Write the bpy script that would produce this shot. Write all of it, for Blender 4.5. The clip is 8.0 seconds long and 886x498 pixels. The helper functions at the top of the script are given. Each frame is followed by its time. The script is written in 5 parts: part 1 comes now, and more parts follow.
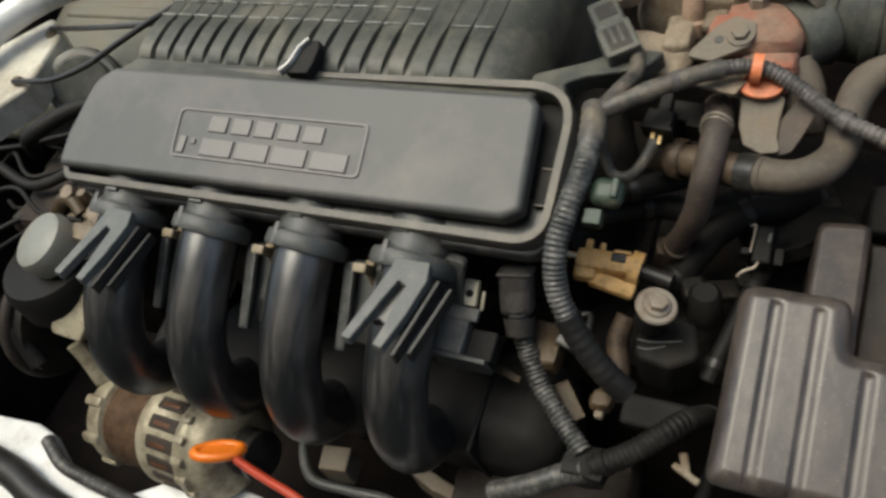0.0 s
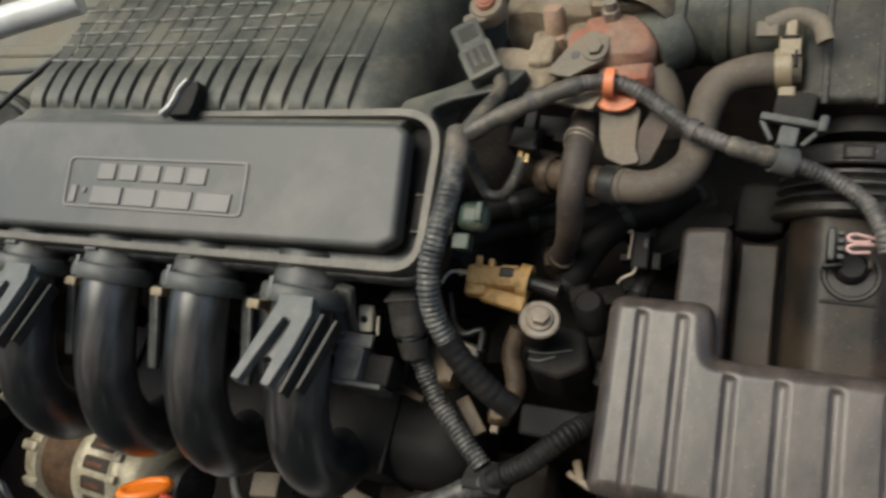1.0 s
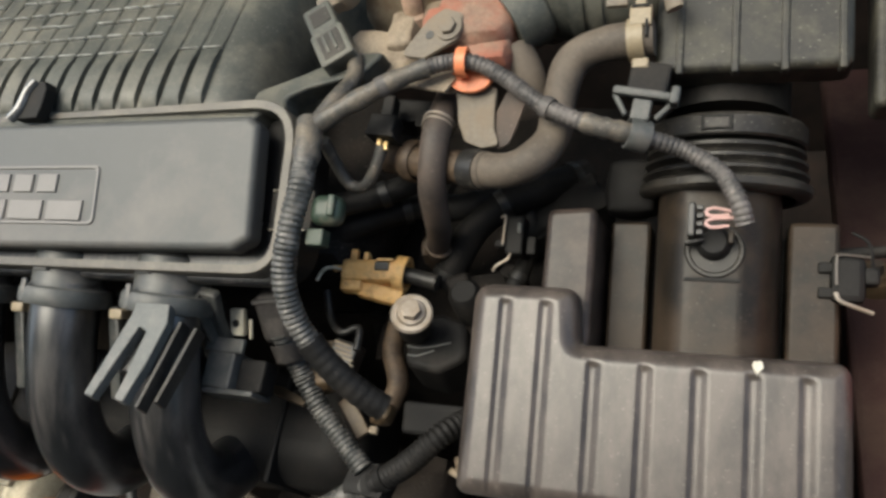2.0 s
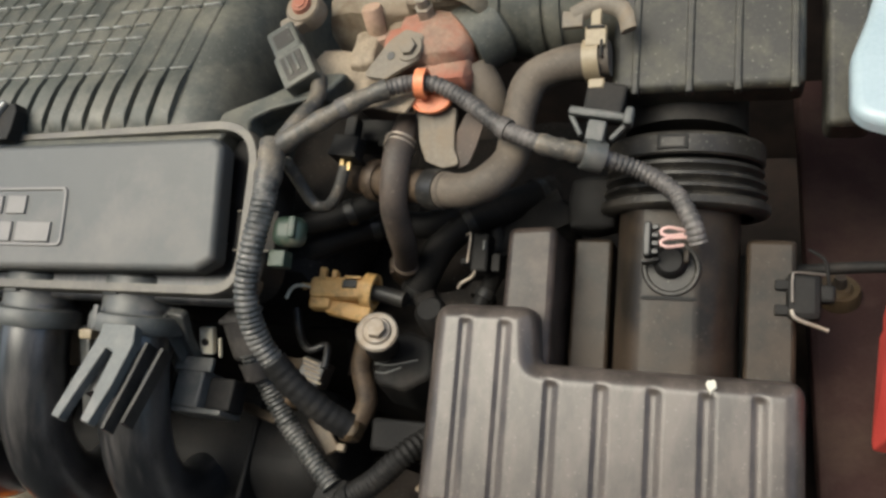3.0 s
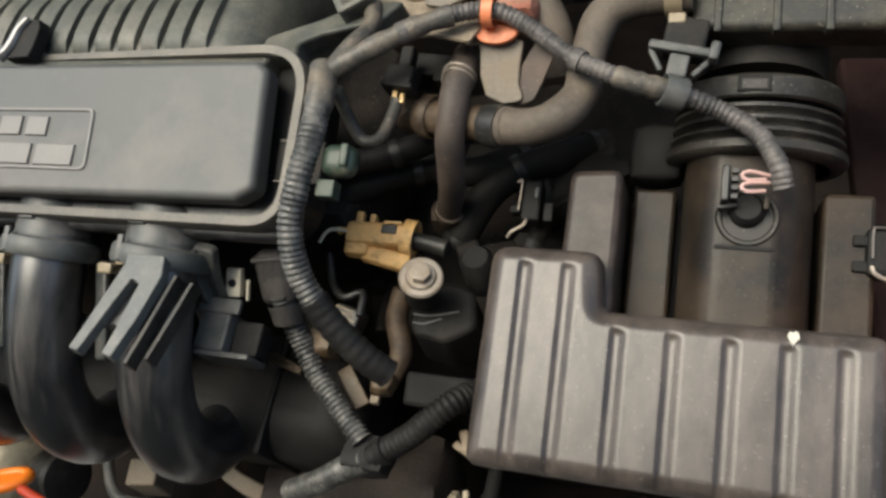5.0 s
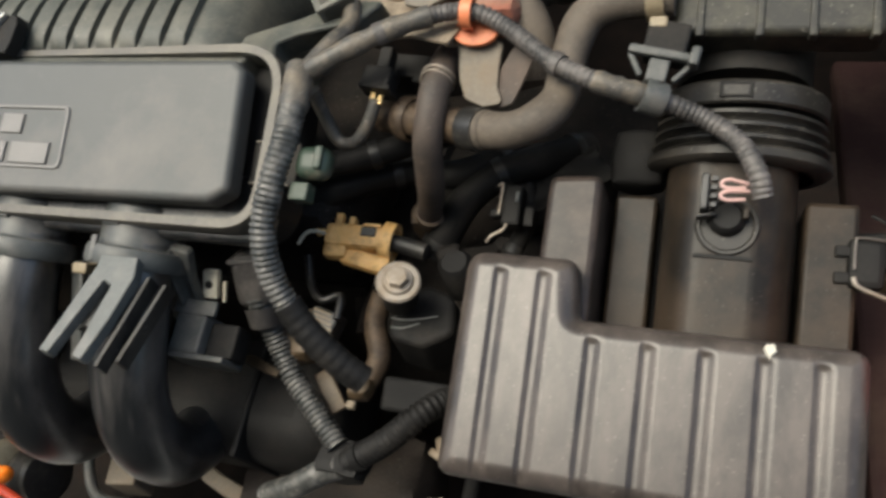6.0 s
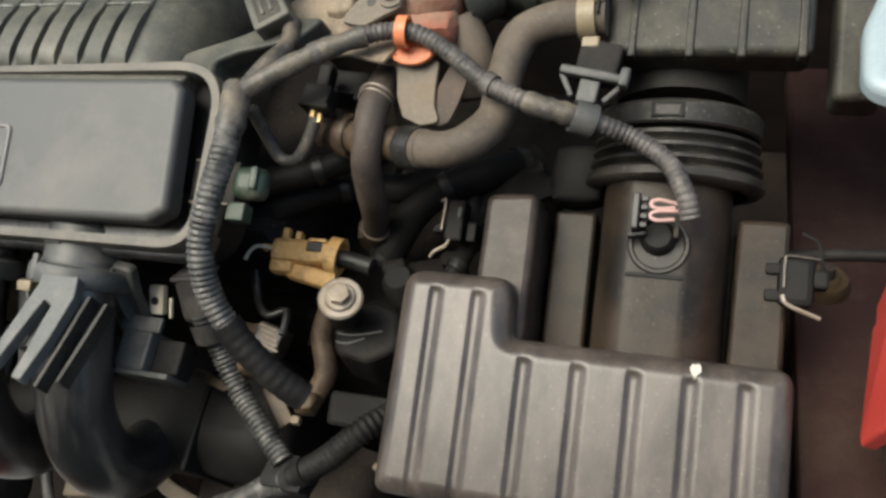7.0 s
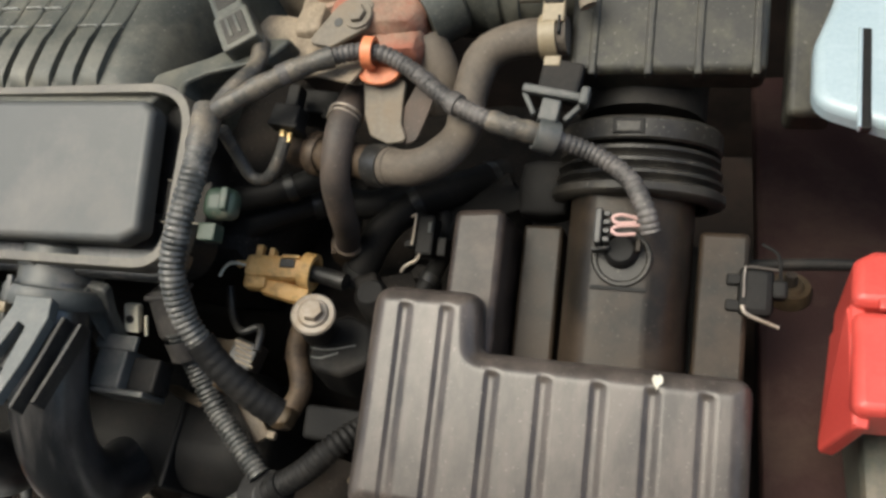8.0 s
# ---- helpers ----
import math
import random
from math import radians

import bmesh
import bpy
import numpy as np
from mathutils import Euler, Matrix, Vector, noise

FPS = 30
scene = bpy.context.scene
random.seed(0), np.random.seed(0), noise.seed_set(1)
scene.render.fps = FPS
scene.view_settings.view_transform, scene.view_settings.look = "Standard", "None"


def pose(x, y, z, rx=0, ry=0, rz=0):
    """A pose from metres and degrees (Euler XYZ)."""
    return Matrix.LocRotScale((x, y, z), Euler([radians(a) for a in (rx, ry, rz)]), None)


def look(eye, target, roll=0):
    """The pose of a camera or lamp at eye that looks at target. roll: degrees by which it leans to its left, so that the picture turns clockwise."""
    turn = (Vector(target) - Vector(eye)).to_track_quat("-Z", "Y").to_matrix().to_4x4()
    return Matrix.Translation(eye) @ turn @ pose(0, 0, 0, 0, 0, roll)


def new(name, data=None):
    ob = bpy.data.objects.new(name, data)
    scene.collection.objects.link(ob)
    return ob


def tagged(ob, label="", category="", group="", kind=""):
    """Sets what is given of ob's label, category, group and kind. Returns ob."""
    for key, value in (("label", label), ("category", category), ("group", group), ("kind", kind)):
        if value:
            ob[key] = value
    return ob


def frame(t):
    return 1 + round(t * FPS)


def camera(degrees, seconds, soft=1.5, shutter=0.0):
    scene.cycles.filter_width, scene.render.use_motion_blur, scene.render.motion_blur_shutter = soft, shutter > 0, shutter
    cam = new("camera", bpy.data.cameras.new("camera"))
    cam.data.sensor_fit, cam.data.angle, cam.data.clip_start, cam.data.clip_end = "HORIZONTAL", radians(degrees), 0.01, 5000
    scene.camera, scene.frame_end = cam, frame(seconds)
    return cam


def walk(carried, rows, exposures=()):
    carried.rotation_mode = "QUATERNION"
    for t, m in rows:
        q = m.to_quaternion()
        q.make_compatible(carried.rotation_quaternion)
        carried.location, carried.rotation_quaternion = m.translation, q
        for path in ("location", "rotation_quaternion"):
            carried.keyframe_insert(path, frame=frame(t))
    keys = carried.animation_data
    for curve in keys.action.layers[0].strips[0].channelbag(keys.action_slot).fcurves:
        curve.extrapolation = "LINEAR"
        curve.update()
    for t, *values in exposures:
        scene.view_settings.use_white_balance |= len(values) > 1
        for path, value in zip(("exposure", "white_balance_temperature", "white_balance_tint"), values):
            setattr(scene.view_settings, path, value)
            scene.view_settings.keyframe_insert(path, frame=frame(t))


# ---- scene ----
cam = camera(58.0, 8.0, 2.85, 0.4)
PATH = [
    (0, (0.1254, -0.3051, 1.2602), (-0.2725, 0.2109, 0.5016), -20.99),
    (0.5, (0.1607, -0.2865, 1.2640), (-0.2385, 0.2233, 0.5020), -23.11),
    (1, (0.1902, -0.2661, 1.2645), (-0.1927, 0.2422, 0.4932), -25.30),
    (1.5, (0.2297, -0.2355, 1.2347), (-0.1301, 0.2674, 0.4489), -26.49),
    (2, (0.2418, -0.2351, 1.2306), (-0.1018, 0.2704, 0.4391), -26.37),
    (2.2, (0.2545, -0.2256, 1.2320), (-0.0926, 0.2778, 0.4407), -26.95),
    (3.3, (0.2657, -0.2232, 1.2326), (-0.0807, 0.2848, 0.4439), -26.95),
    (3.5, (0.2634, -0.2268, 1.2342), (-0.0820, 0.2810, 0.4450), -26.84),
    (4, (0.2480, -0.2348, 1.2174), (-0.0833, 0.2804, 0.4269), -24.45),
    (4.5, (0.2249, -0.2386, 1.2038), (-0.0976, 0.2741, 0.4081), -23.08),
    (4.7, (0.2142, -0.2481, 1.2034), (-0.1010, 0.2687, 0.4075), -22.12),
    (5.8, (0.2143, -0.2473, 1.1962), (-0.1087, 0.2624, 0.3988), -21.85),
    (6, (0.2261, -0.2359, 1.1962), (-0.0950, 0.2725, 0.3973), -21.85),
    (6.5, (0.2429, -0.2249, 1.1963), (-0.0683, 0.2788, 0.3904), -21.61),
    (7, (0.2534, -0.2179, 1.2001), (-0.0561, 0.2842, 0.3926), -21.71),
    (7.5, (0.2556, -0.2144, 1.2036), (-0.0433, 0.2878, 0.3921), -21.47),
    (8, (0.2646, -0.2141, 1.2086), (-0.0288, 0.2951, 0.3995), -21.26),
]
walk(cam, [(t, look(eye, target, roll)) for t, eye, target, roll in PATH], [(0, 0.45, 6800, 1), (1.0, 0.47, 6800, 1), (1.5, 0.89, 6850, 2), (8, 0.91, 6850, 2)])

# ---- light ----
world = bpy.data.worlds.new("world")
scene.world = world
world.use_nodes = True
wn, wl = world.node_tree.nodes, world.node_tree.links
sky = wn.new("ShaderNodeTexSky")
sky.sky_type, sky.sun_disc = "NISHITA", False
sky.sun_elevation, sky.sun_rotation = radians(70), radians(243)
sky.air_density, sky.dust_density = 1.0, 4.0
wn["Background"].inputs["Strength"].default_value = 0.2
wl.new(sky.outputs["Color"], wn["Background"].inputs["Color"])

sun = new("sun", bpy.data.lights.new("sun", "SUN"))
sun.data.energy, sun.data.angle, sun.data.color = 1.6, radians(42), (1.0, 0.97, 0.92)
sun.matrix_world = look((-0.6, -0.3, 2.65), (0, 0, 0.85))


# ---- materials ----
def material(name, one, two, rough=0.6, metal=0.0, grain=400.0, blotch=25.0, spread=0.5, bump=0.15,
             dirt=None, amount=0.35, dirt_scale=14.0, coat=0.0, rough_var=0.12, specks=0.0, gloss=0.5, streak=None):
    """Two colours mixed by fine grain and broad blotches, with dirt patches and a little relief."""
    m = bpy.data.materials.new(name)
    m.use_nodes = True
    n, l = m.node_tree.nodes, m.node_tree.links
    b = n["Principled BSDF"]
    tc = n.new("ShaderNodeTexCoord")

    def noise_tex(scale, detail, rough_in=0.6):
        t = n.new("ShaderNodeTexNoise")
        t.inputs["Scale"].default_value, t.inputs["Detail"].default_value = scale, detail
        t.inputs["Roughness"].default_value = rough_in
        l.new(tc.outputs["Object"], t.inputs["Vector"])
        return t

    fine, broad = noise_tex(grain, 3), noise_tex(blotch, 5)
    add = n.new("ShaderNodeMath")
    add.operation = "MULTIPLY_ADD"
    l.new(fine.outputs["Fac"], add.inputs[0])
    add.inputs[1].default_value = 0.45
    l.new(broad.outputs["Fac"], add.inputs[2])
    ramp = n.new("ShaderNodeMapRange")
    ramp.inputs["From Min"].default_value, ramp.inputs["From Max"].default_value = 0.72 - spread * 0.4, 0.72 + spread * 0.4
    l.new(add.outputs[0], ramp.inputs["Value"])
    mix = n.new("ShaderNodeMix")
    mix.data_type = "RGBA"
    mix.inputs["A"].default_value, mix.inputs["B"].default_value = (*one, 1), (*two, 1)
    l.new(ramp.outputs["Result"], mix.inputs["Factor"])
    colour = mix.outputs["Result"]
    rr = n.new("ShaderNodeMapRange")
    rr.inputs["To Min"].default_value, rr.inputs["To Max"].default_value = max(0.05, rough - rough_var), min(1, rough + rough_var)
    l.new(broad.outputs["Fac"], rr.inputs["Value"])
    if dirt:
        patch = noise_tex(dirt_scale, 8, 0.7)
        if streak:
            squeeze = n.new("ShaderNodeVectorMath")
            squeeze.operation = "MULTIPLY"
            squeeze.inputs[1].default_value = streak
            l.new(tc.outputs["Object"], squeeze.inputs[0])
            l.new(squeeze.outputs["Vector"], patch.inputs["Vector"])
        cut = n.new("ShaderNodeMapRange")
        cut.inputs["From Min"].default_value, cut.inputs["From Max"].default_value = 0.62 - amount * 0.5, 0.82 - amount * 0.5
        cut.inputs["To Max"].default_value = 0.85
        l.new(patch.outputs["Fac"], cut.inputs["Value"])
        over = n.new("ShaderNodeMix")
        over.data_type = "RGBA"
        over.inputs["B"].default_value = (*dirt, 1)
        l.new(cut.outputs["Result"], over.inputs["Factor"])
        l.new(colour, over.inputs["A"])
        colour = over.outputs["Result"]
    if specks:
        dots = noise_tex(520.0, 2, 0.5)
        hit = n.new("ShaderNodeMapRange")
        hit.inputs["From Min"].default_value, hit.inputs["From Max"].default_value = 0.665, 0.72
        hit.inputs["To Max"].default_value = specks
        l.new(dots.outputs["Fac"], hit.inputs["Value"])
        top = n.new("ShaderNodeMix")
        top.data_type = "RGBA"
        top.inputs["B"].default_value = (0.34, 0.31, 0.27, 1)
        l.new(hit.outputs["Result"], top.inputs["Factor"])
        l.new(colour, top.inputs["A"])
        colour = top.outputs["Result"]
    l.new(colour, b.inputs["Base Color"])
    l.new(rr.outputs["Result"], b.inputs["Roughness"])
    b.inputs["Metallic"].default_value = metal
    b.inputs["Coat Weight"].default_value = coat
    b.inputs["Coat Roughness"].default_value = 0.24
    b.inputs["Specular IOR Level"].default_value = gloss
    if bump:
        bp = n.new("ShaderNodeBump")
        bp.inputs["Strength"].default_value, bp.inputs["Distance"].default_value = bump, 0.002
        l.new(add.outputs[0], bp.inputs["Height"])
        l.new(bp.outputs["Normal"], b.inputs["Normal"])
    return m


DUST = (0.17, 0.14, 0.105)
COVER = material("satin_cover_plastic", (0.0560, 0.0588, 0.0582), (0.0755, 0.0784, 0.0770), 0.48, grain=900, blotch=9, bump=0.05, dirt=(0.13, 0.12, 0.11), amount=0.3, dirt_scale=6, gloss=0.45)
LATCH = material("glossy_latch_nylon", (0.05, 0.053, 0.055), (0.09, 0.094, 0.098), 0.16, grain=500, blotch=120, bump=0.02, rough_var=0.05, coat=0.6, gloss=0.8)
BADGE = material("badge_plastic", (0.135, 0.128, 0.123), (0.178, 0.168, 0.160), 0.5, grain=900, bump=0.05)
HOUSING = material("dusty_housing_plastic", (0.036, 0.0392, 0.035), (0.066, 0.0705, 0.062), 0.55, blotch=18, dirt=(0.135, 0.128, 0.103), amount=0.36, dirt_scale=22, specks=0.35)
# Ridge colour, set far paler than the housing plastic.
RIDGE = material("pale_ridge_plastic", (0.26, 0.265, 0.245), (0.38, 0.385, 0.36), 0.5, blotch=40, bump=0.1, dirt=(0.06, 0.058, 0.048), amount=0.35, dirt_scale=60)
RESON = material("dusty_resonator_plastic", (0.0080, 0.0079, 0.0063), (0.0160, 0.0156, 0.0122), 0.58, blotch=22, dirt=(0.054, 0.050, 0.035), amount=0.34, dirt_scale=40, specks=0.35)
BELLOWS = material("bellows_rubber", (0.0165, 0.0152, 0.0134), (0.0285, 0.0260, 0.0228), 0.5, blotch=30, dirt=(0.06, 0.052, 0.042), amount=0.30, dirt_scale=30, specks=0.3, gloss=0.35)
LID = material("grey_lid_plastic", (0.0315, 0.0258, 0.0231), (0.0425, 0.0353, 0.0316), 0.38, grain=700, blotch=14, bump=0.06, dirt=(0.095, 0.078, 0.068), amount=0.40, dirt_scale=40, rough_var=0.08, coat=0.18, gloss=0.42, specks=0.22, streak=(1.0, 0.4, 1.0))
DECK = material("scuffed_deck_plastic", (0.0104, 0.0086, 0.0068), (0.0176, 0.0146, 0.0113), 0.45, blotch=30, bump=0.1, dirt=(0.041, 0.029, 0.020), amount=0.46, dirt_scale=26, specks=0.1, gloss=0.22)
TOWER = material("worn_tower_plastic", (0.0160, 0.0128, 0.0113), (0.0265, 0.0212, 0.0187), 0.45, blotch=30, bump=0.1, dirt=(0.064, 0.048, 0.040), amount=0.42, dirt_scale=34, specks=0.1, gloss=0.3)
BLACK = material("black_plastic", (0.0088, 0.0088, 0.0088), (0.0192, 0.0184, 0.0176), 0.42, bump=0.08, dirt=(0.05, 0.045, 0.038), amount=0.22, dirt_scale=30, specks=0.25)
RUNNER = material("runner_plastic", (0.006, 0.0065, 0.007), (0.015, 0.016, 0.017), 0.34, grain=600, bump=0.1, dirt=(0.085, 0.076, 0.072), amount=0.27, dirt_scale=60, specks=0.04, gloss=0.9, streak=(1.0, 0.16, 0.16))
COLLAR = material("collar_rubber", (0.0415, 0.0446, 0.0432), (0.0700, 0.0738, 0.0708), 0.5, bump=0.1, dirt=(0.13, 0.12, 0.11), amount=0.3, dirt_scale=40)
FIN = material("fin_plastic", (0.0665, 0.0720, 0.0695), (0.107, 0.114, 0.110), 0.5, bump=0.1, dirt=(0.16, 0.15, 0.14), amount=0.3, dirt_scale=40)
LOOM = material("corrugated_loom", (0.0195, 0.0208, 0.0205), (0.037, 0.0388, 0.0378), 0.46, bump=0.12, dirt=(0.15, 0.143, 0.132), amount=0.34, dirt_scale=90, specks=0.7, gloss=0.55)
DUSTY = material("dusty_branch_loom", (0.032, 0.0300, 0.0292), (0.058, 0.0535, 0.0515), 0.55, bump=0.15, dirt=(0.135, 0.121, 0.113), amount=0.36, dirt_scale=80, specks=0.6)
TAPE = material("loom_tape", (0.0375, 0.0360, 0.0335), (0.064, 0.0605, 0.0555), 0.5, bump=0.3, dirt=DUST, amount=0.35, dirt_scale=60, specks=0.5)
HOSE = material("dusty_rubber_hose", (0.05976, 0.04843, 0.03812), (0.09789, 0.07934, 0.06285), 0.72, bump=0.15, dirt=(0.135, 0.11, 0.085), amount=0.35, dirt_scale=35, specks=0.2)
HEATER = material("stained_heater_hose", (0.036, 0.0285, 0.0242), (0.062, 0.049, 0.0415), 0.68, bump=0.15, blotch=40, dirt=(0.092, 0.066, 0.051), amount=0.42, dirt_scale=28, specks=0.2)
PIPE = material("oxidised_pipe", (0.040, 0.027, 0.018), (0.072, 0.049, 0.033), 0.6, metal=0.2, bump=0.25, dirt=(0.12, 0.082, 0.05), amount=0.4, dirt_scale=50)
ALLOY = material("aged_alloy", (0.29, 0.26, 0.185), (0.43, 0.385, 0.285), 0.5, metal=0.3, bump=0.25, dirt=(0.13, 0.10, 0.065), amount=0.35, dirt_scale=45)
CAST = material("dull_cast_metal", (0.16, 0.135, 0.10), (0.27, 0.23, 0.17), 0.6, metal=0.3, bump=0.35, dirt=(0.12, 0.085, 0.055), amount=0.45, dirt_scale=35)
STATOR = material("laminated_stator", (0.10, 0.06, 0.035), (0.19, 0.115, 0.065), 0.6, metal=0.3, bump=0.3, dirt=(0.06, 0.035, 0.02), amount=0.4, dirt_scale=60)
COPPER = material("varnished_copper", (0.072, 0.027, 0.01125), (0.135, 0.054, 0.0225), 0.45, metal=0.3, bump=0.3)
STEEL = material("zinc_steel", (0.27, 0.235, 0.195), (0.37, 0.325, 0.275), 0.5, metal=0.4, bump=0.15, dirt=(0.22, 0.17, 0.12), amount=0.35, dirt_scale=70)
WIRE = material("bare_wire", (0.168, 0.1512, 0.1344), (0.2352, 0.2128, 0.1904), 0.4, metal=0.6)
RUST = material("rusty_iron", (0.17, 0.105, 0.075), (0.30, 0.20, 0.145), 0.8, bump=0.6, blotch=60, dirt=(0.27, 0.085, 0.052), amount=0.44, dirt_scale=34)
TAN = material("dusty_tan_casting", (0.20, 0.160, 0.115), (0.34, 0.275, 0.20), 0.7, bump=0.3, dirt=(0.12, 0.092, 0.065), amount=0.35, dirt_scale=45)
ORANGE = material("orange_clip_plastic", (0.60, 0.17, 0.07), (0.75, 0.25, 0.12), 0.5, bump=0.05, dirt=(0.35, 0.13, 0.07), amount=0.3, dirt_scale=70)
HANDLE = material("orange_handle_plastic", (0.72, 0.16, 0.015), (0.82, 0.21, 0.022), 0.4, bump=0.03)
ROD = material("red_rod_plastic", (0.30, 0.03, 0.014), (0.40, 0.05, 0.02), 0.45, bump=0.05)
YELLOW = material("amber_nylon", (0.72, 0.41, 0.13), (0.84, 0.54, 0.23), 0.5, blotch=60, bump=0.2, dirt=(0.30, 0.16, 0.05), amount=0.26, dirt_scale=75)
RED = material("red_terminal_plastic", (0.46, 0.05, 0.042), (0.55, 0.075, 0.06), 0.4, bump=0.04)
WHITE = material("white_body_paint", (0.68, 0.69, 0.68), (0.78, 0.78, 0.77), 0.3, bump=0.02, dirt=(0.45, 0.43, 0.38), amount=0.2, dirt_scale=10, coat=0.3)
PRIMER = material("dusty_body_paint", (0.52, 0.50, 0.43), (0.68, 0.65, 0.56), 0.5, bump=0.06, dirt=(0.28, 0.24, 0.18), amount=0.35, dirt_scale=14)
# White paint tinted blue and dimmed: the skylight on it is in the colour.
SKYWHITE = material("skylight_tinted_white_paint", (0.28, 0.355, 0.395), (0.35, 0.425, 0.465), 0.35, bump=0.03, dirt=(0.35, 0.38, 0.38), amount=0.2, dirt_scale=15)
GREYTANK = material("grey_reservoir_plastic", (0.19, 0.193, 0.172), (0.26, 0.262, 0.235), 0.5, bump=0.08, dirt=DUST, amount=0.3, dirt_scale=25)
GREEN = material("green_connector_plastic", (0.015, 0.030, 0.020), (0.027, 0.045, 0.031), 0.5, bump=0.08, dirt=DUST, amount=0.2, dirt_scale=60)
STRAP = material("dusty_grey_bracket", (0.1094, 0.09315, 0.0729), (0.1823, 0.1555, 0.1215), 0.65, bump=0.2, dirt=(0.16, 0.12, 0.08), amount=0.35, dirt_scale=45)
BEIGE = material("beige_clamp_plastic", (0.198, 0.158, 0.101), (0.272, 0.223, 0.150), 0.5, bump=0.1, dirt=(0.2, 0.15, 0.09), amount=0.3, dirt_scale=70)
BRASS = material("brass_terminal", (0.75, 0.52, 0.22), (0.85, 0.62, 0.3), 0.3, metal=0.7)
PINK = material("pink_wire_insulation", (0.50, 0.31, 0.29), (0.60, 0.41, 0.38), 0.5, bump=0)
GRIME = material("oily_cast_block", (0.026, 0.022, 0.019), (0.052, 0.042, 0.036), 0.65, bump=0.5, blotch=30, dirt=(0.04, 0.028, 0.02), amount=0.32, dirt_scale=20, specks=0.2, gloss=0.2)
# Panel colour darkened: the deep shade of the bay is put into it.
SHADEWALL = material("shade_darkened_panel", (0.0100, 0.0080, 0.0074), (0.0180, 0.0138, 0.0125), 0.75, bump=0.2, blotch=12, dirt=(0.030, 0.021, 0.017), amount=0.34, dirt_scale=12, gloss=0.2)
GROUND = material("concrete_ground", (0.16, 0.155, 0.145), (0.24, 0.23, 0.215), 0.9, blotch=3, grain=80, bump=0.3)
LIGHTSTOP = material("light_blocking_wall", (0.07, 0.065, 0.06), (0.11, 0.10, 0.09), 0.85, grain=60, blotch=2, bump=0.3)
DULL = material("dull_black_plastic", (0.008, 0.0077, 0.0075), (0.015, 0.0143, 0.0138), 0.62, bump=0.15, dirt=(0.03, 0.026, 0.022), amount=0.2, dirt_scale=25, gloss=0.2)
WING = material("maroon_brown_panel", (0.0273, 0.01365, 0.01274), (0.0455, 0.02275, 0.02048), 0.7, bump=0.2, blotch=10, dirt=(0.07, 0.045, 0.035), amount=0.35, dirt_scale=12, gloss=0.2)
CREAM = material("cream_alloy_face", (0.65, 0.5875, 0.45), (0.825, 0.7625, 0.6), 0.5, bump=0.2, dirt=(0.2, 0.15, 0.1), amount=0.25, dirt_scale=60)
OCHRE = material("stained_brass_casting", (0.042, 0.029, 0.016), (0.078, 0.056, 0.031), 0.55, metal=0.2, bump=0.3, dirt=(0.075, 0.047, 0.024), amount=0.4, dirt_scale=60)
BOOT = material("faded_rubber_boot", (0.022, 0.0198, 0.0188), (0.037, 0.0330, 0.0312), 0.6, bump=0.12, dirt=(0.075, 0.066, 0.059), amount=0.3, dirt_scale=50)
# Dirty alloy taken near black, so its colour carries the shade down there.
GEAR = material("dirty_shade_darkened_alloy", (0.0088, 0.0077, 0.0068), (0.0155, 0.0132, 0.0116), 0.7, metal=0.1, bump=0.5, blotch=30, dirt=(0.032, 0.025, 0.020), amount=0.35, dirt_scale=20, specks=0.2, gloss=0.2)
RIM = material("dusty_rim_plastic", (0.05844, 0.05313, 0.04569), (0.09563, 0.08712, 0.07437), 0.5, bump=0.1, dirt=(0.13, 0.115, 0.09), amount=0.35, dirt_scale=30)
CLAY = material("salmon_stub", (0.34, 0.22, 0.16), (0.44, 0.30, 0.22), 0.6, bump=0.15, dirt=(0.2, 0.14, 0.09), amount=0.35, dirt_scale=60)
OLIVE = material("dusty_olive_panel", (0.12, 0.122, 0.102), (0.20, 0.20, 0.17), 0.8, bump=0.2, blotch=10, dirt=DUST, amount=0.35, dirt_scale=9)
BATTERY = material("grey_battery_case", (0.05, 0.055, 0.045), (0.075, 0.08, 0.0675), 0.5, bump=0.06, dirt=DUST, amount=0.25, dirt_scale=20)


# ---- mesh helpers ----
FRAMES = {}


def merge(*parts):
    """Several bmeshes in one."""
    out = bmesh.new()
    for p in parts:
        m = bpy.data.meshes.new("merge")
        p.to_mesh(m)
        out.from_mesh(m)
        bpy.data.meshes.remove(m)
        p.free()
    return out


def soft(bm):
    for f in bm.faces:
        f.smooth = True
    return bm


def moved(bm, m):
    bmesh.ops.transform(bm, matrix=m, verts=bm.verts)
    return bm


def rbox(sx, sy, sz, r=0.002, m=None, seg=2):
    """A box with rounded edges, centred, then moved by m."""
    bm = bmesh.new()
    bmesh.ops.create_cube(bm, size=1)
    bmesh.ops.scale(bm, vec=(sx, sy, sz), verts=bm.verts)
    if r:
        made = bmesh.ops.bevel(bm, geom=list(bm.edges), offset=min(r, 0.49 * min(sx, sy, sz)), segments=seg, affect="EDGES", profile=0.5)
        for f in made["faces"]:
            f.smooth = True
    return moved(bm, m) if m else bm


def at(x, y, z, rx=0, ry=0, rz=0):
    return pose(x, y, z, rx, ry, rz)


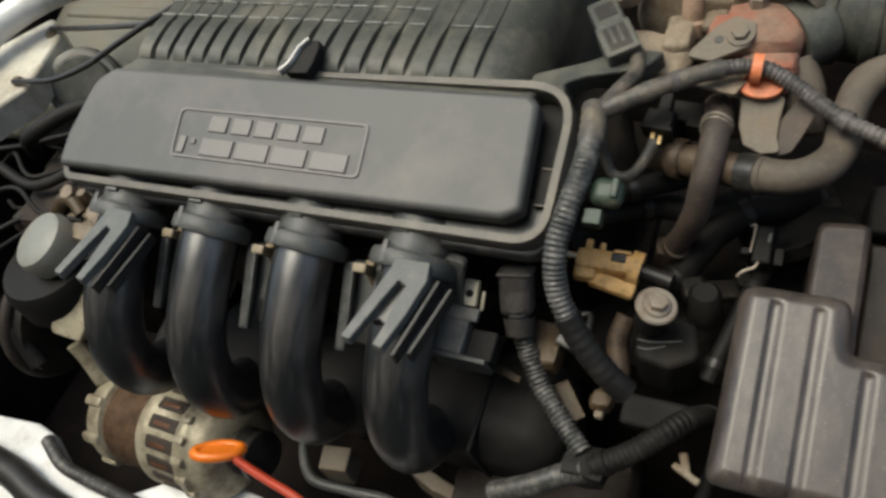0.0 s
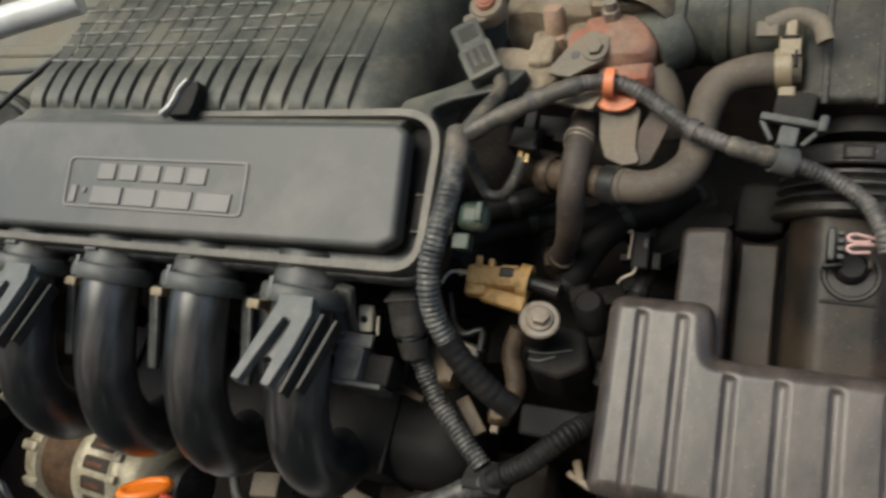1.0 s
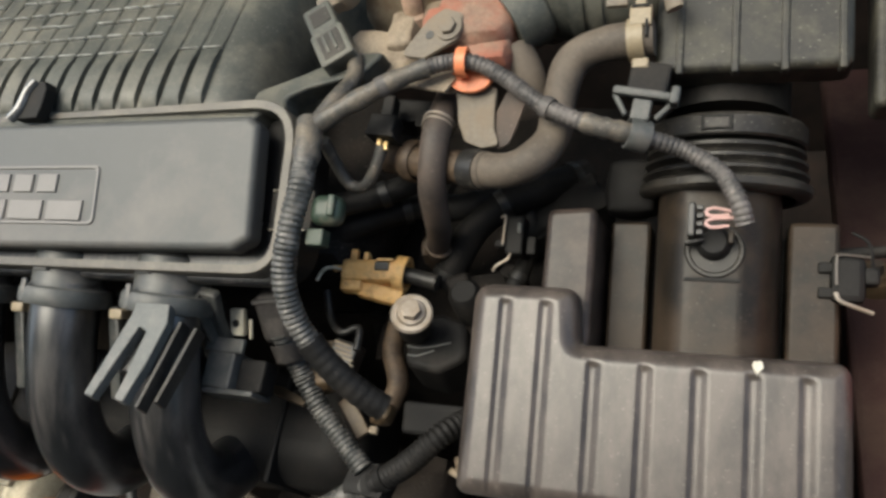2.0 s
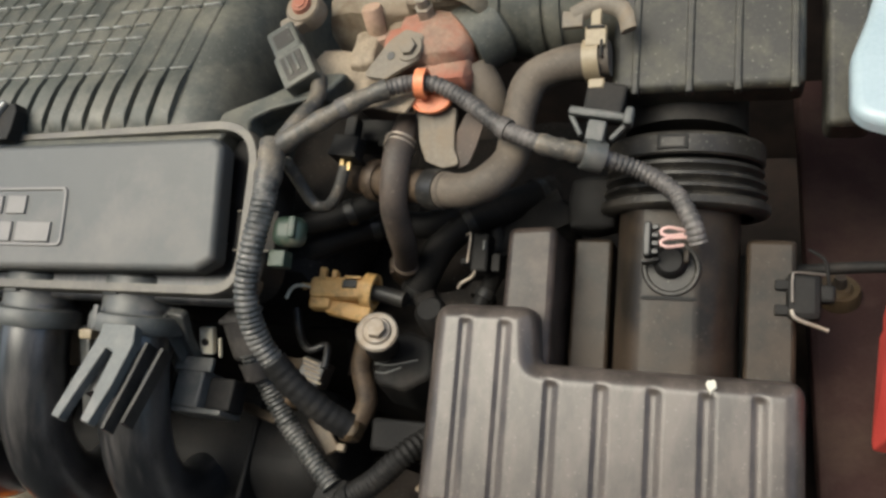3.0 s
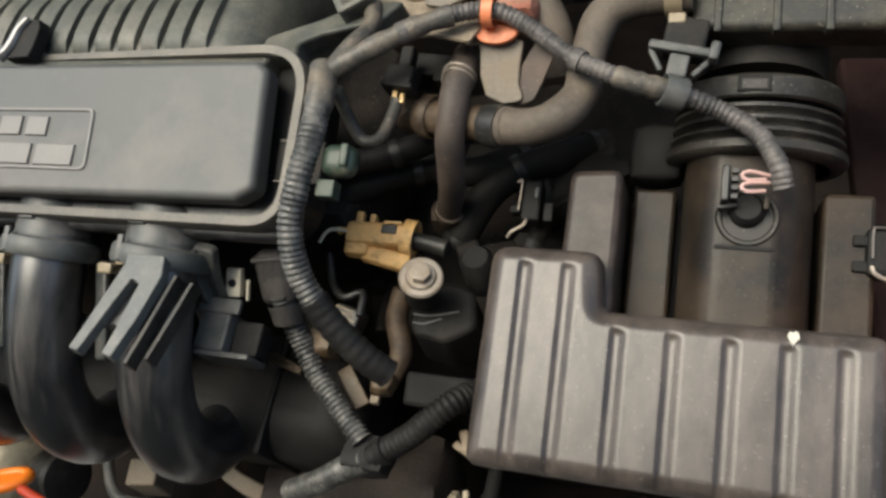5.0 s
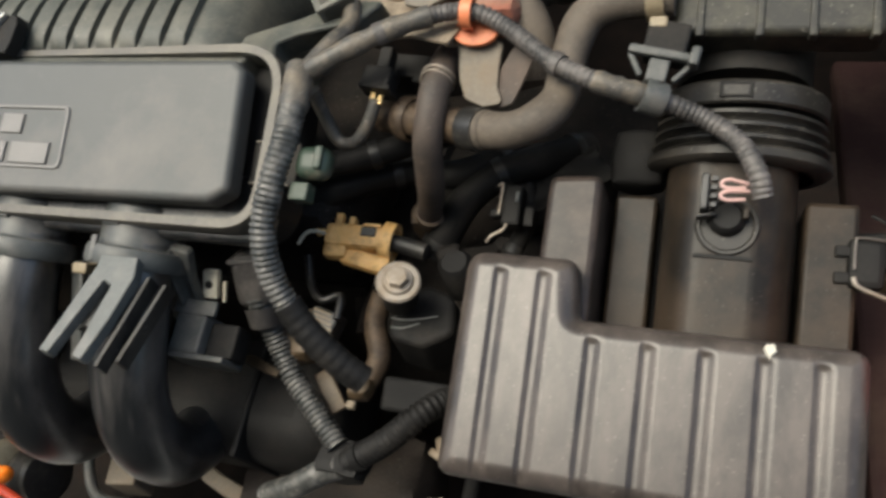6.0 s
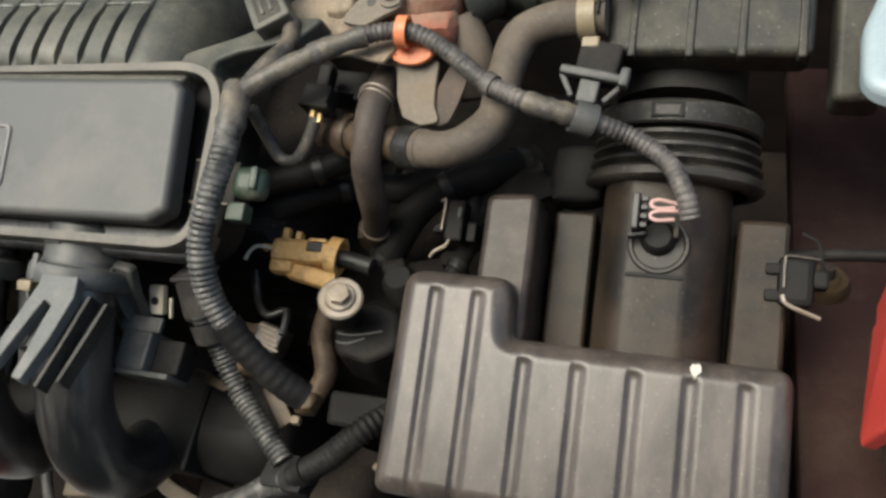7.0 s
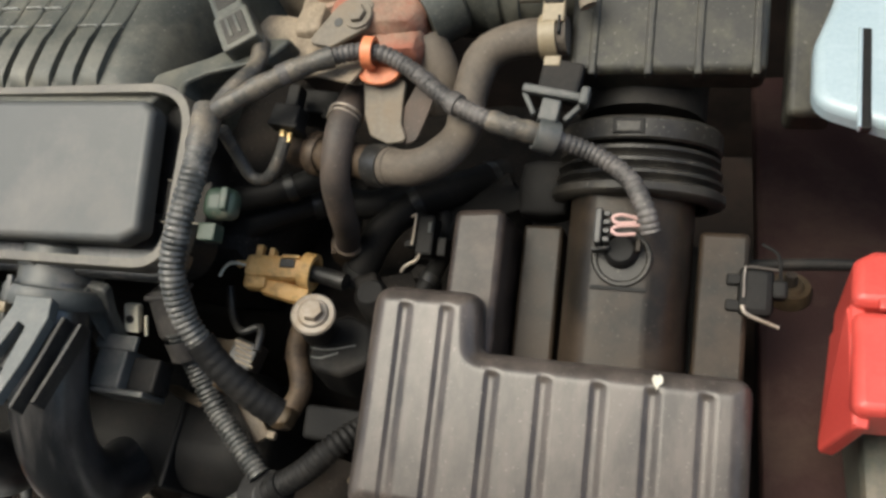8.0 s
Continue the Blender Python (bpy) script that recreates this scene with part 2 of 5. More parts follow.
def rounded(points, r, n=5):
    """A polygon with its corners rounded; r: one radius or one per corner."""
    out = []
    k = len(points)
    rs = r if isinstance(r, (list, tuple)) else [r] * k
    for i in range(k):
        p, a, b = Vector(points[i]), Vector(points[i - 1]), Vector(points[(i + 1) % k])
        u, v = (a - p).normalized(), (b - p).normalized()
        half = math.acos(max(-1, min(1, u.dot(v)))) / 2
        if rs[i] <= 0 or half > 1.54:
            out.append((p.x, p.y))
            continue
        d = min(rs[i] / math.tan(half), 0.48 * (a - p).length, 0.48 * (b - p).length)
        p0, p1 = p + u * d, p + v * d
        for j in range(n + 1):
            t = j / n
            q = p0 * (1 - t) ** 2 + p * 2 * t * (1 - t) + p1 * t * t
            out.append((q.x, q.y))
    return out


def prism(outline, z0, z1, bevel=0.0, seg=3, m=None):
    """An outline in x, y raised from z0 to z1, its upper edge rounded."""
    bm = bmesh.new()
    vs = [bm.verts.new((x, y, z0)) for x, y in outline]
    f = bm.faces.new(vs)
    f.normal_update()
    if f.normal.z > 0:
        f.normal_flip()
    res = bmesh.ops.extrude_face_region(bm, geom=[f])
    top = [v for v in res["geom"] if isinstance(v, bmesh.types.BMVert)]
    bmesh.ops.translate(bm, vec=(0, 0, z1 - z0), verts=top)
    bm.faces.ensure_lookup_table()
    if not any(f.is_valid and all(abs(v.co.z - z0) < 1e-7 for v in f.verts) for f in bm.faces):
        bm.faces.new([v for v in vs][::-1])
    bmesh.ops.recalc_face_normals(bm, faces=bm.faces)
    if bevel:
        edges = [e for e in bm.edges if all(abs(v.co.z - z1) < 1e-7 for v in e.verts)]
        made = bmesh.ops.bevel(bm, geom=edges, offset=bevel, segments=seg, affect="EDGES", profile=0.5, clamp_overlap=True)
        for f in made["faces"]:
            f.smooth = True
        for f in bm.faces:
            f.normal_update()
            if abs(f.normal.z) > 0.999 or len(f.verts) > 4:
                f.smooth = False
    return moved(bm, m) if m else bm


def spline(points, step=0.004):
    """Points along a smooth curve through the given ones."""
    p = [Vector(q) for q in points]
    p = [p[0] * 2 - p[1]] + p + [p[-1] * 2 - p[-2]]
    out = []
    for i in range(1, len(p) - 2):
        n = max(2, int((p[i + 1] - p[i]).length / step))
        for j in range(n):
            t = j / n
            a, b, c, d = p[i - 1], p[i], p[i + 1], p[i + 2]
            out.append(0.5 * ((2 * b) + (c - a) * t + (2 * a - 5 * b + 4 * c - d) * t * t + (3 * b - a - 3 * c + d) * t ** 3))
    out.append(p[-2])
    return out


def tube(points, r, sides=14, ridge=0.0, pitch=0.0036, step=0.004, flat=1.0, hollow=False):
    """A tube through the points; r: a radius or a function of 0..1. With ridge it is corrugated. flat squeezes it across."""
    line = spline(points, pitch / 4 if ridge else step)
    bm = bmesh.new()
    rings = []
    side = None
    run = 0.0
    for i, p in enumerate(line):
        tan = (line[min(i + 1, len(line) - 1)] - line[max(i - 1, 0)]).normalized()
        if side is None:
            side = tan.orthogonal().normalized()
        side = (side - tan * side.dot(tan)).normalized()
        up = tan.cross(side)
        if i:
            run += (p - line[i - 1]).length
        rad = r(i / (len(line) - 1)) if callable(r) else r
        if ridge:
            rad += ridge * (1 if (run / pitch) % 1 < 0.55 else -1) * 0.5
        rings.append([bm.verts.new(p + side * (math.cos(a) * rad) + up * (math.sin(a) * rad * flat))
                      for a in (2 * math.pi * k / sides for k in range(sides))])
    for a, b in zip(rings, rings[1:]):
        for k in range(sides):
            bm.faces.new((a[k], a[(k + 1) % sides], b[(k + 1) % sides], b[k]))
    if not hollow:
        bm.faces.new(rings[0][::-1])
        bm.faces.new(rings[-1])
    return soft(bm)


def lathe(profile, seg=28, m=None):
    """Pairs of radius and height turned round z."""
    bm = bmesh.new()
    rings = []
    for r, h in profile:
        if r < 1e-6:
            rings.append([bm.verts.new((0, 0, h))])
        else:
            rings.append([bm.verts.new((r * math.cos(2 * math.pi * k / seg), r * math.sin(2 * math.pi * k / seg), h)) for k in range(seg)])
    for a, b in zip(rings, rings[1:]):
        for k in range(seg):
            j = (k + 1) % seg
            if len(a) == 1 and len(b) == 1:
                continue
            if len(a) == 1:
                bm.faces.new((a[0], b[j], b[k]))
            elif len(b) == 1:
                bm.faces.new((a[k], a[j], b[0]))
            else:
                bm.faces.new((a[k], a[j], b[j], b[k]))
    bmesh.ops.recalc_face_normals(bm, faces=bm.faces)
    soft(bm)
    return moved(bm, m) if m else bm


def hexhead(r, h, m=None):
    return prism([(r * math.cos(math.pi * k / 3), r * math.sin(math.pi * k / 3)) for k in range(6)], 0, h, r * 0.12, 2, m)


def along(a, b):
    """A pose at a whose z axis points to b."""
    a, b = Vector(a), Vector(b)
    return Matrix.Translation(a) @ (b - a).to_track_quat("Z", "Y").to_matrix().to_4x4()


def lump(sx, sy, sz, m, amp=0.006, freq=18.0, cuts=9, ball=0.30):
    """A rounded casting with an uneven skin."""
    bm = bmesh.new()
    bmesh.ops.create_cube(bm, size=1)
    bmesh.ops.subdivide_edges(bm, edges=list(bm.edges), cuts=cuts, use_grid_fill=True)
    for v in bm.verts:
        c = v.co * 2
        k = 1 - ball + ball * 1.15 / max(1.0, c.length)
        v.co = Vector((c.x * sx, c.y * sy, c.z * sz)) * 0.5 * k
    moved(bm, m)
    for v in bm.verts:
        v.co += noise.noise_vector(v.co * freq) * amp + noise.noise_vector(v.co * freq * 2.7) * amp * 0.4
    return soft(bm)


def finish(name, bm, mat):
    bmesh.ops.recalc_face_normals(bm, faces=bm.faces)
    me = bpy.data.meshes.new(name)
    bm.to_mesh(me)
    bm.free()
    even = [p.use_smooth for p in me.polygons]
    me.set_sharp_from_angle(angle=radians(38 if len(me.polygons) < 380 else 60))
    me.polygons.foreach_set("use_smooth", even)
    me.materials.append(mat)
    return me


def thing(name, m, label, category, group="", kind=""):
    """An Empty that carries the parts of one thing. m: a place or a pose."""
    m = m if isinstance(m, Matrix) else Matrix.Translation(m)
    ob = new(name)
    ob.empty_display_size = 0.02
    ob.matrix_basis = m
    FRAMES[ob.name] = m
    return tagged(ob, label, category, group, kind)


def part(name, bm, mat, parent, label="", local=False):
    """One mesh under a thing or a part. Meshes are given in the world, or with local in the thing's own axes."""
    m = FRAMES[parent.name]
    if not local:
        moved(bm, m.inverted())
    ob = new(name, finish(name, bm, mat))
    ob.parent = parent
    FRAMES[ob.name] = m
    return tagged(ob, label) if label else ob


def solo(name, bm, mat, label, category, group="", kind=""):
    """A thing of one mesh, with its origin in its middle."""
    c = sum((v.co for v in bm.verts), Vector()) / len(bm.verts)
    moved(bm, Matrix.Translation(-c))
    ob = new(name, finish(name, bm, mat))
    ob.location = c
    FRAMES[ob.name] = Matrix.Translation(c)
    return tagged(ob, label, category, group, kind)


# ---- setting: ground and the walls of the bay ----
tagged(solo("ground", rbox(60, 60, 0.2, 0, at(0, 0, -0.1)), GROUND, "grey concrete ground under the car", "ground", kind="structure"))
solo("floor", rbox(1.5, 1.0, 0.02, 0.004, at(-0.15, 0.05, 0.33)), SHADEWALL, "undertray below the engine, coloured dark for shade", "undertray", kind="structure")
solo("wall_back", rbox(1.5, 0.03, 0.56, 0.006, at(-0.15, 0.52, 0.61)), SHADEWALL, "bulkhead behind the engine, coloured dark for shade", "bulkhead", kind="structure")
solo("wall_left", rbox(0.03, 1.0, 0.52, 0.006, at(-0.86, 0.02, 0.6)), SHADEWALL, "inner wing panel, coloured dark for shade", "inner wing", kind="structure")
solo("wall_right", rbox(0.03, 1.0, 0.52, 0.006, at(0.56, 0.02, 0.6)), WING, "inner wing panel, coloured dark for shade beside the battery", "inner wing", kind="structure")
# Unseen black panel added to stop light bouncing up onto the intake pipes.
solo("front_bounce_blocker", rbox(1.42, 0.22, 0.012, 0.004, at(-0.15, -0.36, 0.560)), DULL, "unseen black panel added to cut bounced light", "shroud", kind="structure")
solo("wall_front", rbox(1.5, 0.03, 0.24, 0.006, at(-0.15, -0.46, 0.45)), SHADEWALL, "panel in front of the radiator, coloured dark for shade", "front panel", kind="structure")

# Unseen wall added, and coloured dark, to keep front light off the pipes.
solo("backdrop_front", rbox(6.9, 0.2, 3.4, 0.01, at(-0.56, -1.4, 1.7)), LIGHTSTOP, "unseen wall added to block light from the front", "yard wall", kind="structure")
hood = prism(rounded([(-1.0, 0.0), (0.72, 0.0), (0.62, 0.92), (-0.9, 0.92)], 0.06, 5), 0.0, 0.02, 0.006, 2, pose(0, 0.62, 0.96, 110))
solo("bonnet", hood, WHITE, "white car bonnet propped open over the engine bay", "bonnet", kind="structure")

# ---- front support: white pressed panel with a wavy rear edge ----
sup = thing("radiator_support", (-0.45, -0.25, 0.58), "white painted radiator support panel with a wavy edge", "radiator support")
edge = [(-0.84, -0.155), (-0.66, -0.163), (-0.60, -0.158), (-0.575, -0.163), (-0.548, -0.178), (-0.515, -0.196), (-0.48, -0.203), (-0.44, -0.196),
        (-0.405, -0.172), (-0.38, -0.162), (-0.34, -0.155), (-0.30, -0.157), (-0.26, -0.168), (-0.2, -0.20), (-0.1, -0.23), (0.55, -0.24), (0.55, -0.29), (-0.1, -0.285), (-0.5, -0.265), (-0.84, -0.25)]
part("panel", prism(rounded(edge, 0.01, 3), 0.565, 0.58, 0.004), WHITE, sup)
part("crossbar", tube([(-0.84, -0.195, 0.592), (-0.6, -0.213, 0.592), (-0.4, -0.243, 0.59), (0.5, -0.30, 0.59)], 0.016, 16), BLACK, sup, "black cross bar")
for x in (-0.72, -0.55):
    part("bolt", merge(lathe([(0, 0.0015), (0.009, 0.0015), (0.010, 0)], 20, at(x, -0.235, 0.58)), hexhead(0.006, 0.006, at(x, -0.235, 0.58))), STEEL, sup)

# ---- engine block and gearbox in the dark below ----
blk = thing("engine_block", (-0.2, 0.15, 0.34), "oily engine block below the intake manifold, darkened for shade", "engine")
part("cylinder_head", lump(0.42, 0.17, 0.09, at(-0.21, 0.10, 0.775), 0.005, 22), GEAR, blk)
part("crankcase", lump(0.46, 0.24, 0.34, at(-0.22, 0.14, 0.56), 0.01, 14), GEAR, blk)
part("sump", lump(0.40, 0.22, 0.08, at(-0.22, 0.12, 0.385), 0.006, 14), GRIME, blk)
gbx = thing("gearbox", (0.12, 0.1, 0.36), "dirty cast gearbox housing deep in the bay, darkened for shade", "gearbox")
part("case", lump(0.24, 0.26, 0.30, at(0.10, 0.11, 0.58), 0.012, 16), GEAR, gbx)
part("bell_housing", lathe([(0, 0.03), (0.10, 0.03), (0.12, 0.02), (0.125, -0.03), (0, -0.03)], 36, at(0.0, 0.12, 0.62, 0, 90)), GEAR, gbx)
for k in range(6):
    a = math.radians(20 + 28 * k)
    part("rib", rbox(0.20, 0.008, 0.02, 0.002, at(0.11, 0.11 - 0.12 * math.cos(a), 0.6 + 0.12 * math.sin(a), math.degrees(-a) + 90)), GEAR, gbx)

# ---- intake plenum cover ----
PC = pose(-0.23, 0.02, 0.901, 22)
cov = thing("engine_cover", PC, "dark grey satin plastic intake cover with a framed badge", "engine cover")
flange = [(-0.196, -0.060), (0.2160, -0.0565), (0.2165, 0.0560), (-0.185, 0.052), (-0.198, 0.02), (-0.206, -0.03)]
CORNERS = [0.012, 0.026, 0.034, 0.02, 0.02, 0.012]
part("base_tray", prism(rounded(flange, CORNERS, 9), -0.055, -0.026, 0.003), DULL, cov, local=True)
lipo = rounded(flange, CORNERS, 9)
cx, cy = 0.008, -0.004
lip = bmesh.new()
ring = []
for i, (x, y) in enumerate(lipo):
    a, b = Vector(lipo[i - 1]), Vector(lipo[(i + 1) % len(lipo)])
    inward = Vector((a.y - b.y, b.x - a.x)).normalized()
    if inward.dot(Vector((cx - x, cy - y))) < 0:
        inward = -inward
    hidden = (x < -0.15 and y > -0.03) or (y > 0.03 and x < 0.165)
    w, dz = (0.0030, -0.0080) if hidden else (0.0060, 0.0)
    o = Vector((x, y)) + inward * (0.003 if hidden else 0.0)
    p, q = o + inward * 0.0008, o + inward * w
    ring.append([lip.verts.new(c) for c in ((o.x, o.y, -0.030), (o.x, o.y, -0.0085 + dz), (p.x, p.y, -0.0072 + dz), (q.x, q.y, -0.0072 + dz), (q.x, q.y, -0.030))])
for a, b in zip(ring, ring[1:] + ring[:1]):
    for k in range(4):
        lip.faces.new((a[k], a[k + 1], b[k + 1], b[k]))
part("rim", soft(lip), RIM, cov, "lighter raised rim", local=True)
plate = [(-0.199, -0.050), (0.186, -0.043), (0.198, -0.036), (0.1935, 0.036), (0.186, 0.0425), (-0.172, 0.039), (-0.190, 0.028), (-0.2, -0.022)]
part("plate", prism(rounded(plate, [0.006, 0.006, 0.006, 0.006, 0.006, 0.012, 0.03, 0.02], 5), -0.014, 0.0, 0.0075, 5), COVER, cov, local=True)
part("lower_flange", prism(rounded([(-0.192, -0.064), (0.2155, -0.0605), (0.212, -0.02), (-0.196, -0.02)], [0.012, 0.026, 0.012, 0.012], 7), -0.034, -0.024, 0.003), RUNNER, cov, local=True)
for u in (-0.145, -0.06, 0.03, 0.115):
    part("clip_tab", rbox(0.012, 0.004, 0.008, 0.001, at(u, -0.0605 + 0.004 * (u + 0.145) / 0.26, -0.014)), FIN, cov, local=True)
bo = rounded([(-0.087, -0.0315), (0.080, -0.0305), (0.078, 0.0105), (-0.0905, 0.0095)], 0.005, 4)
frame_bm = bmesh.new()
ringb = []
for x, y in bo:
    bx, by = x * 0.966 - 0.0001, (y + 0.0105) * 0.862 - 0.0105
    mx, my = (x + bx) / 2, (y + by) / 2
    ringb.append([frame_bm.verts.new(c) for c in ((x, y, -0.001), ((x + mx) / 2, (y + my) / 2, 0.0014), ((bx + mx) / 2, (by + my) / 2, 0.0014), (bx, by, -0.001))])
for a, b in zip(ringb, ringb[1:] + ringb[:1]):
    for k in range(3):
        frame_bm.faces.new((a[k], a[k + 1], b[k + 1], b[k]))
badge = part("badge_frame", soft(frame_bm), BADGE, cov, "raised badge border", local=True)


def block(u, v, w, h, shear=0.0):
    return prism([(u, v), (u + w, v), (u + w + shear, v + h), (u + shear, v + h)], -0.001, 0.0016, 0.0005, 1)


for i in range(5):
    part("badge_bar", block(-0.058 + 0.0212 * i, -0.0085, 0.0165, 0.0125), BADGE, badge, local=True)
for u, w in ((-0.082, 0.0065), (-0.0705, 0.004), (-0.060, 0.029), (-0.0275, 0.0285), (0.005, 0.029), (0.0385, 0.0295)):
    part("badge_bar", block(u, -0.0275 if w > 0.005 else -0.0195, w, 0.0135 if w > 0.005 else 0.004), BADGE, badge, local=True)
latch_line = spline([(-0.006, 0.0440, 0), (-0.0015, 0.0490, 0), (0.0010, 0.0550, 0), (0.0035, 0.0640, 0), (0.0090, 0.0715, 0)], 0.002)
part("latch", prism([(p.x, p.y) for p in latch_line] + [(0.0150, 0.0715), (0.0175, 0.0660), (0.0155, 0.0520), (0.0130, 0.0450)], -0.009, 0.0005, 0.003, 3), DULL, cov, "black rubber latch strap", local=True)
part("latch_blade", tube([(p.x - 0.0035 + 0.0025 * k / len(latch_line), p.y, 0.0012) for k, p in enumerate(latch_line)], lambda t: 0.0038 - 0.0008 * t, 16, step=0.002, flat=0.75), LATCH, cov, "glossy curved latch edge", local=True)
part("side_tab", rbox(0.030, 0.026, 0.004, 0.001, at(0.214, -0.014, -0.020)), DULL, cov, "black side tab", local=True)
for v in (-0.0265, -0.0015):
    part("tab_edge", rbox(0.026, 0.0012, 0.003, 0.0004, at(0.213, v, -0.0175)), RIM, cov, "pale edge of the tab", local=True)

# ---- ribbed housing behind the cover ----
hou = thing("air_intake_housing", (-0.21, 0.18, 0.80), "dusty black ribbed air intake housing behind the cover", "intake housing")
PROF = [(0.066, 0.893), (0.072, 0.905), (0.082, 0.909), (0.100, 0.9125), (0.125, 0.915), (0.16, 0.9155), (0.20, 0.915), (0.26, 0.910), (0.31, 0.895), (0.345, 0.86)]


def top_z(y):
    for (a, za), (b, zb) in zip(PROF, PROF[1:]):
        if a <= y <= b:
            return za + (zb - za) * (y - a) / (b - a)
    return PROF[-1][1]


shell = bmesh.new()
cols = []
XL, XR = -0.402, -0.056
for i in range(61):
    s = i / 60
    x = XL + (XR - XL) * s
    e = min(s, 1 - s) * (XR - XL)
    big = 0.03 if s < 0.5 else 0.034
    drop = 0.0 if e > big else big - math.sqrt(max(0, big ** 2 - (big - e) ** 2))
    cols.append([shell.verts.new((x, y + (0.012 * drop / 0.03 if y < 0.09 else 0), z - drop * 1.3)) for y, z in PROF] + [shell.verts.new((x, 0.345, 0.78)), shell.verts.new((x, 0.07, 0.80))])
for a, b in zip(cols, cols[1:]):
    for k in range(len(a)):
        j = (k + 1) % len(a)
        shell.faces.new((a[k], a[j], b[j], b[k]))
shell.faces.new(cols[0])
shell.faces.new(cols[-1][::-1])
part("shell", soft(shell), HOUSING, hou)
PITCH = 0.0183
for i in range(17):
    # one louvre: a rounded band with a deep groove beside it
    x = -0.3853 - 0.0137 + PITCH * i
    lou = bmesh.new()
    prev = None
    for j in range(22):
        y = 0.0755 + 0.2245 * (j / 21) ** 1.5
        z = top_z(y)
        k = 1 - min(1, max(0, (y - 0.112) / 0.012))
        h = 0.0014 + 0.0036 * k
        h *= (0.0, 0.45, 0.85)[j] if j < 3 else 1.0
        low = -0.004 * k + (1 - k) * (h - 0.0009)
        lean = 0.0035 * min(1, (y - 0.0755) / 0.035)
        cur = [lou.verts.new((x + lean * 0.5 + dx, y, z + dz)) for dx, dz in ((0.0002, low), (0.0012, 0.80 * h), (0.0021, h + 0.0005), (0.0042, h), (0.0128, h), (0.0139, 0.90 * h), (0.0147, low))]
        if prev:
            for q in range(6):
                lou.faces.new((prev[q], prev[q + 1], cur[q + 1], cur[q]))
        else:
            lou.faces.new(cur)
        prev = cur
    part("louvre", soft(lou), HOUSING, hou)
rng_h = random.Random(11)
for n, y in enumerate((0.1225, 0.140, 0.1555, 0.1695, 0.186, 0.207, 0.232)):
    for i in range(17):
        x = -0.3853 - 0.0137 + PITCH * i
        if (x > -0.15 and n in (1, 2, 3)) or rng_h.random() < 0.08:
            continue
        w = rng_h.uniform(0.0125, 0.0160)
        part("ridge", rbox(w, 0.0013, 0.0040, 0.0005, at(x + 0.0085 + rng_h.uniform(-0.001, 0.001), y + rng_h.uniform(-0.0006, 0.0006), top_z(y) + 0.0020), 1), RIDGE, hou)
part("step", prism(rounded([(-0.405, 0.058), (-0.05, 0.062), (-0.04, 0.078), (-0.400, 0.078)], 0.004), 0.885, 0.9075, 0.004), HOUSING, hou, "ledge along the foot of the ribs")
sh = prism(rounded([(0.180, 0.050), (0.2085, 0.046), (0.203, 0.0575), (0.216, 0.067), (0.249, 0.078), (0.262, 0.10), (0.235, 0.10), (0.21, 0.082), (0.18, 0.066)], [0.003, 0.004, 0.006, 0.006, 0.004, 0.004, 0.004, 0.01, 0.006], 4), -0.022, -0.007, 0.004, 3, PC)
for v in sh.verts:
    v.co.z -= max(0.0, v.co.y - 0.068) * 0.45
part("shoulder", sh, HOUSING, hou, "dusty brown moulded shoulder")

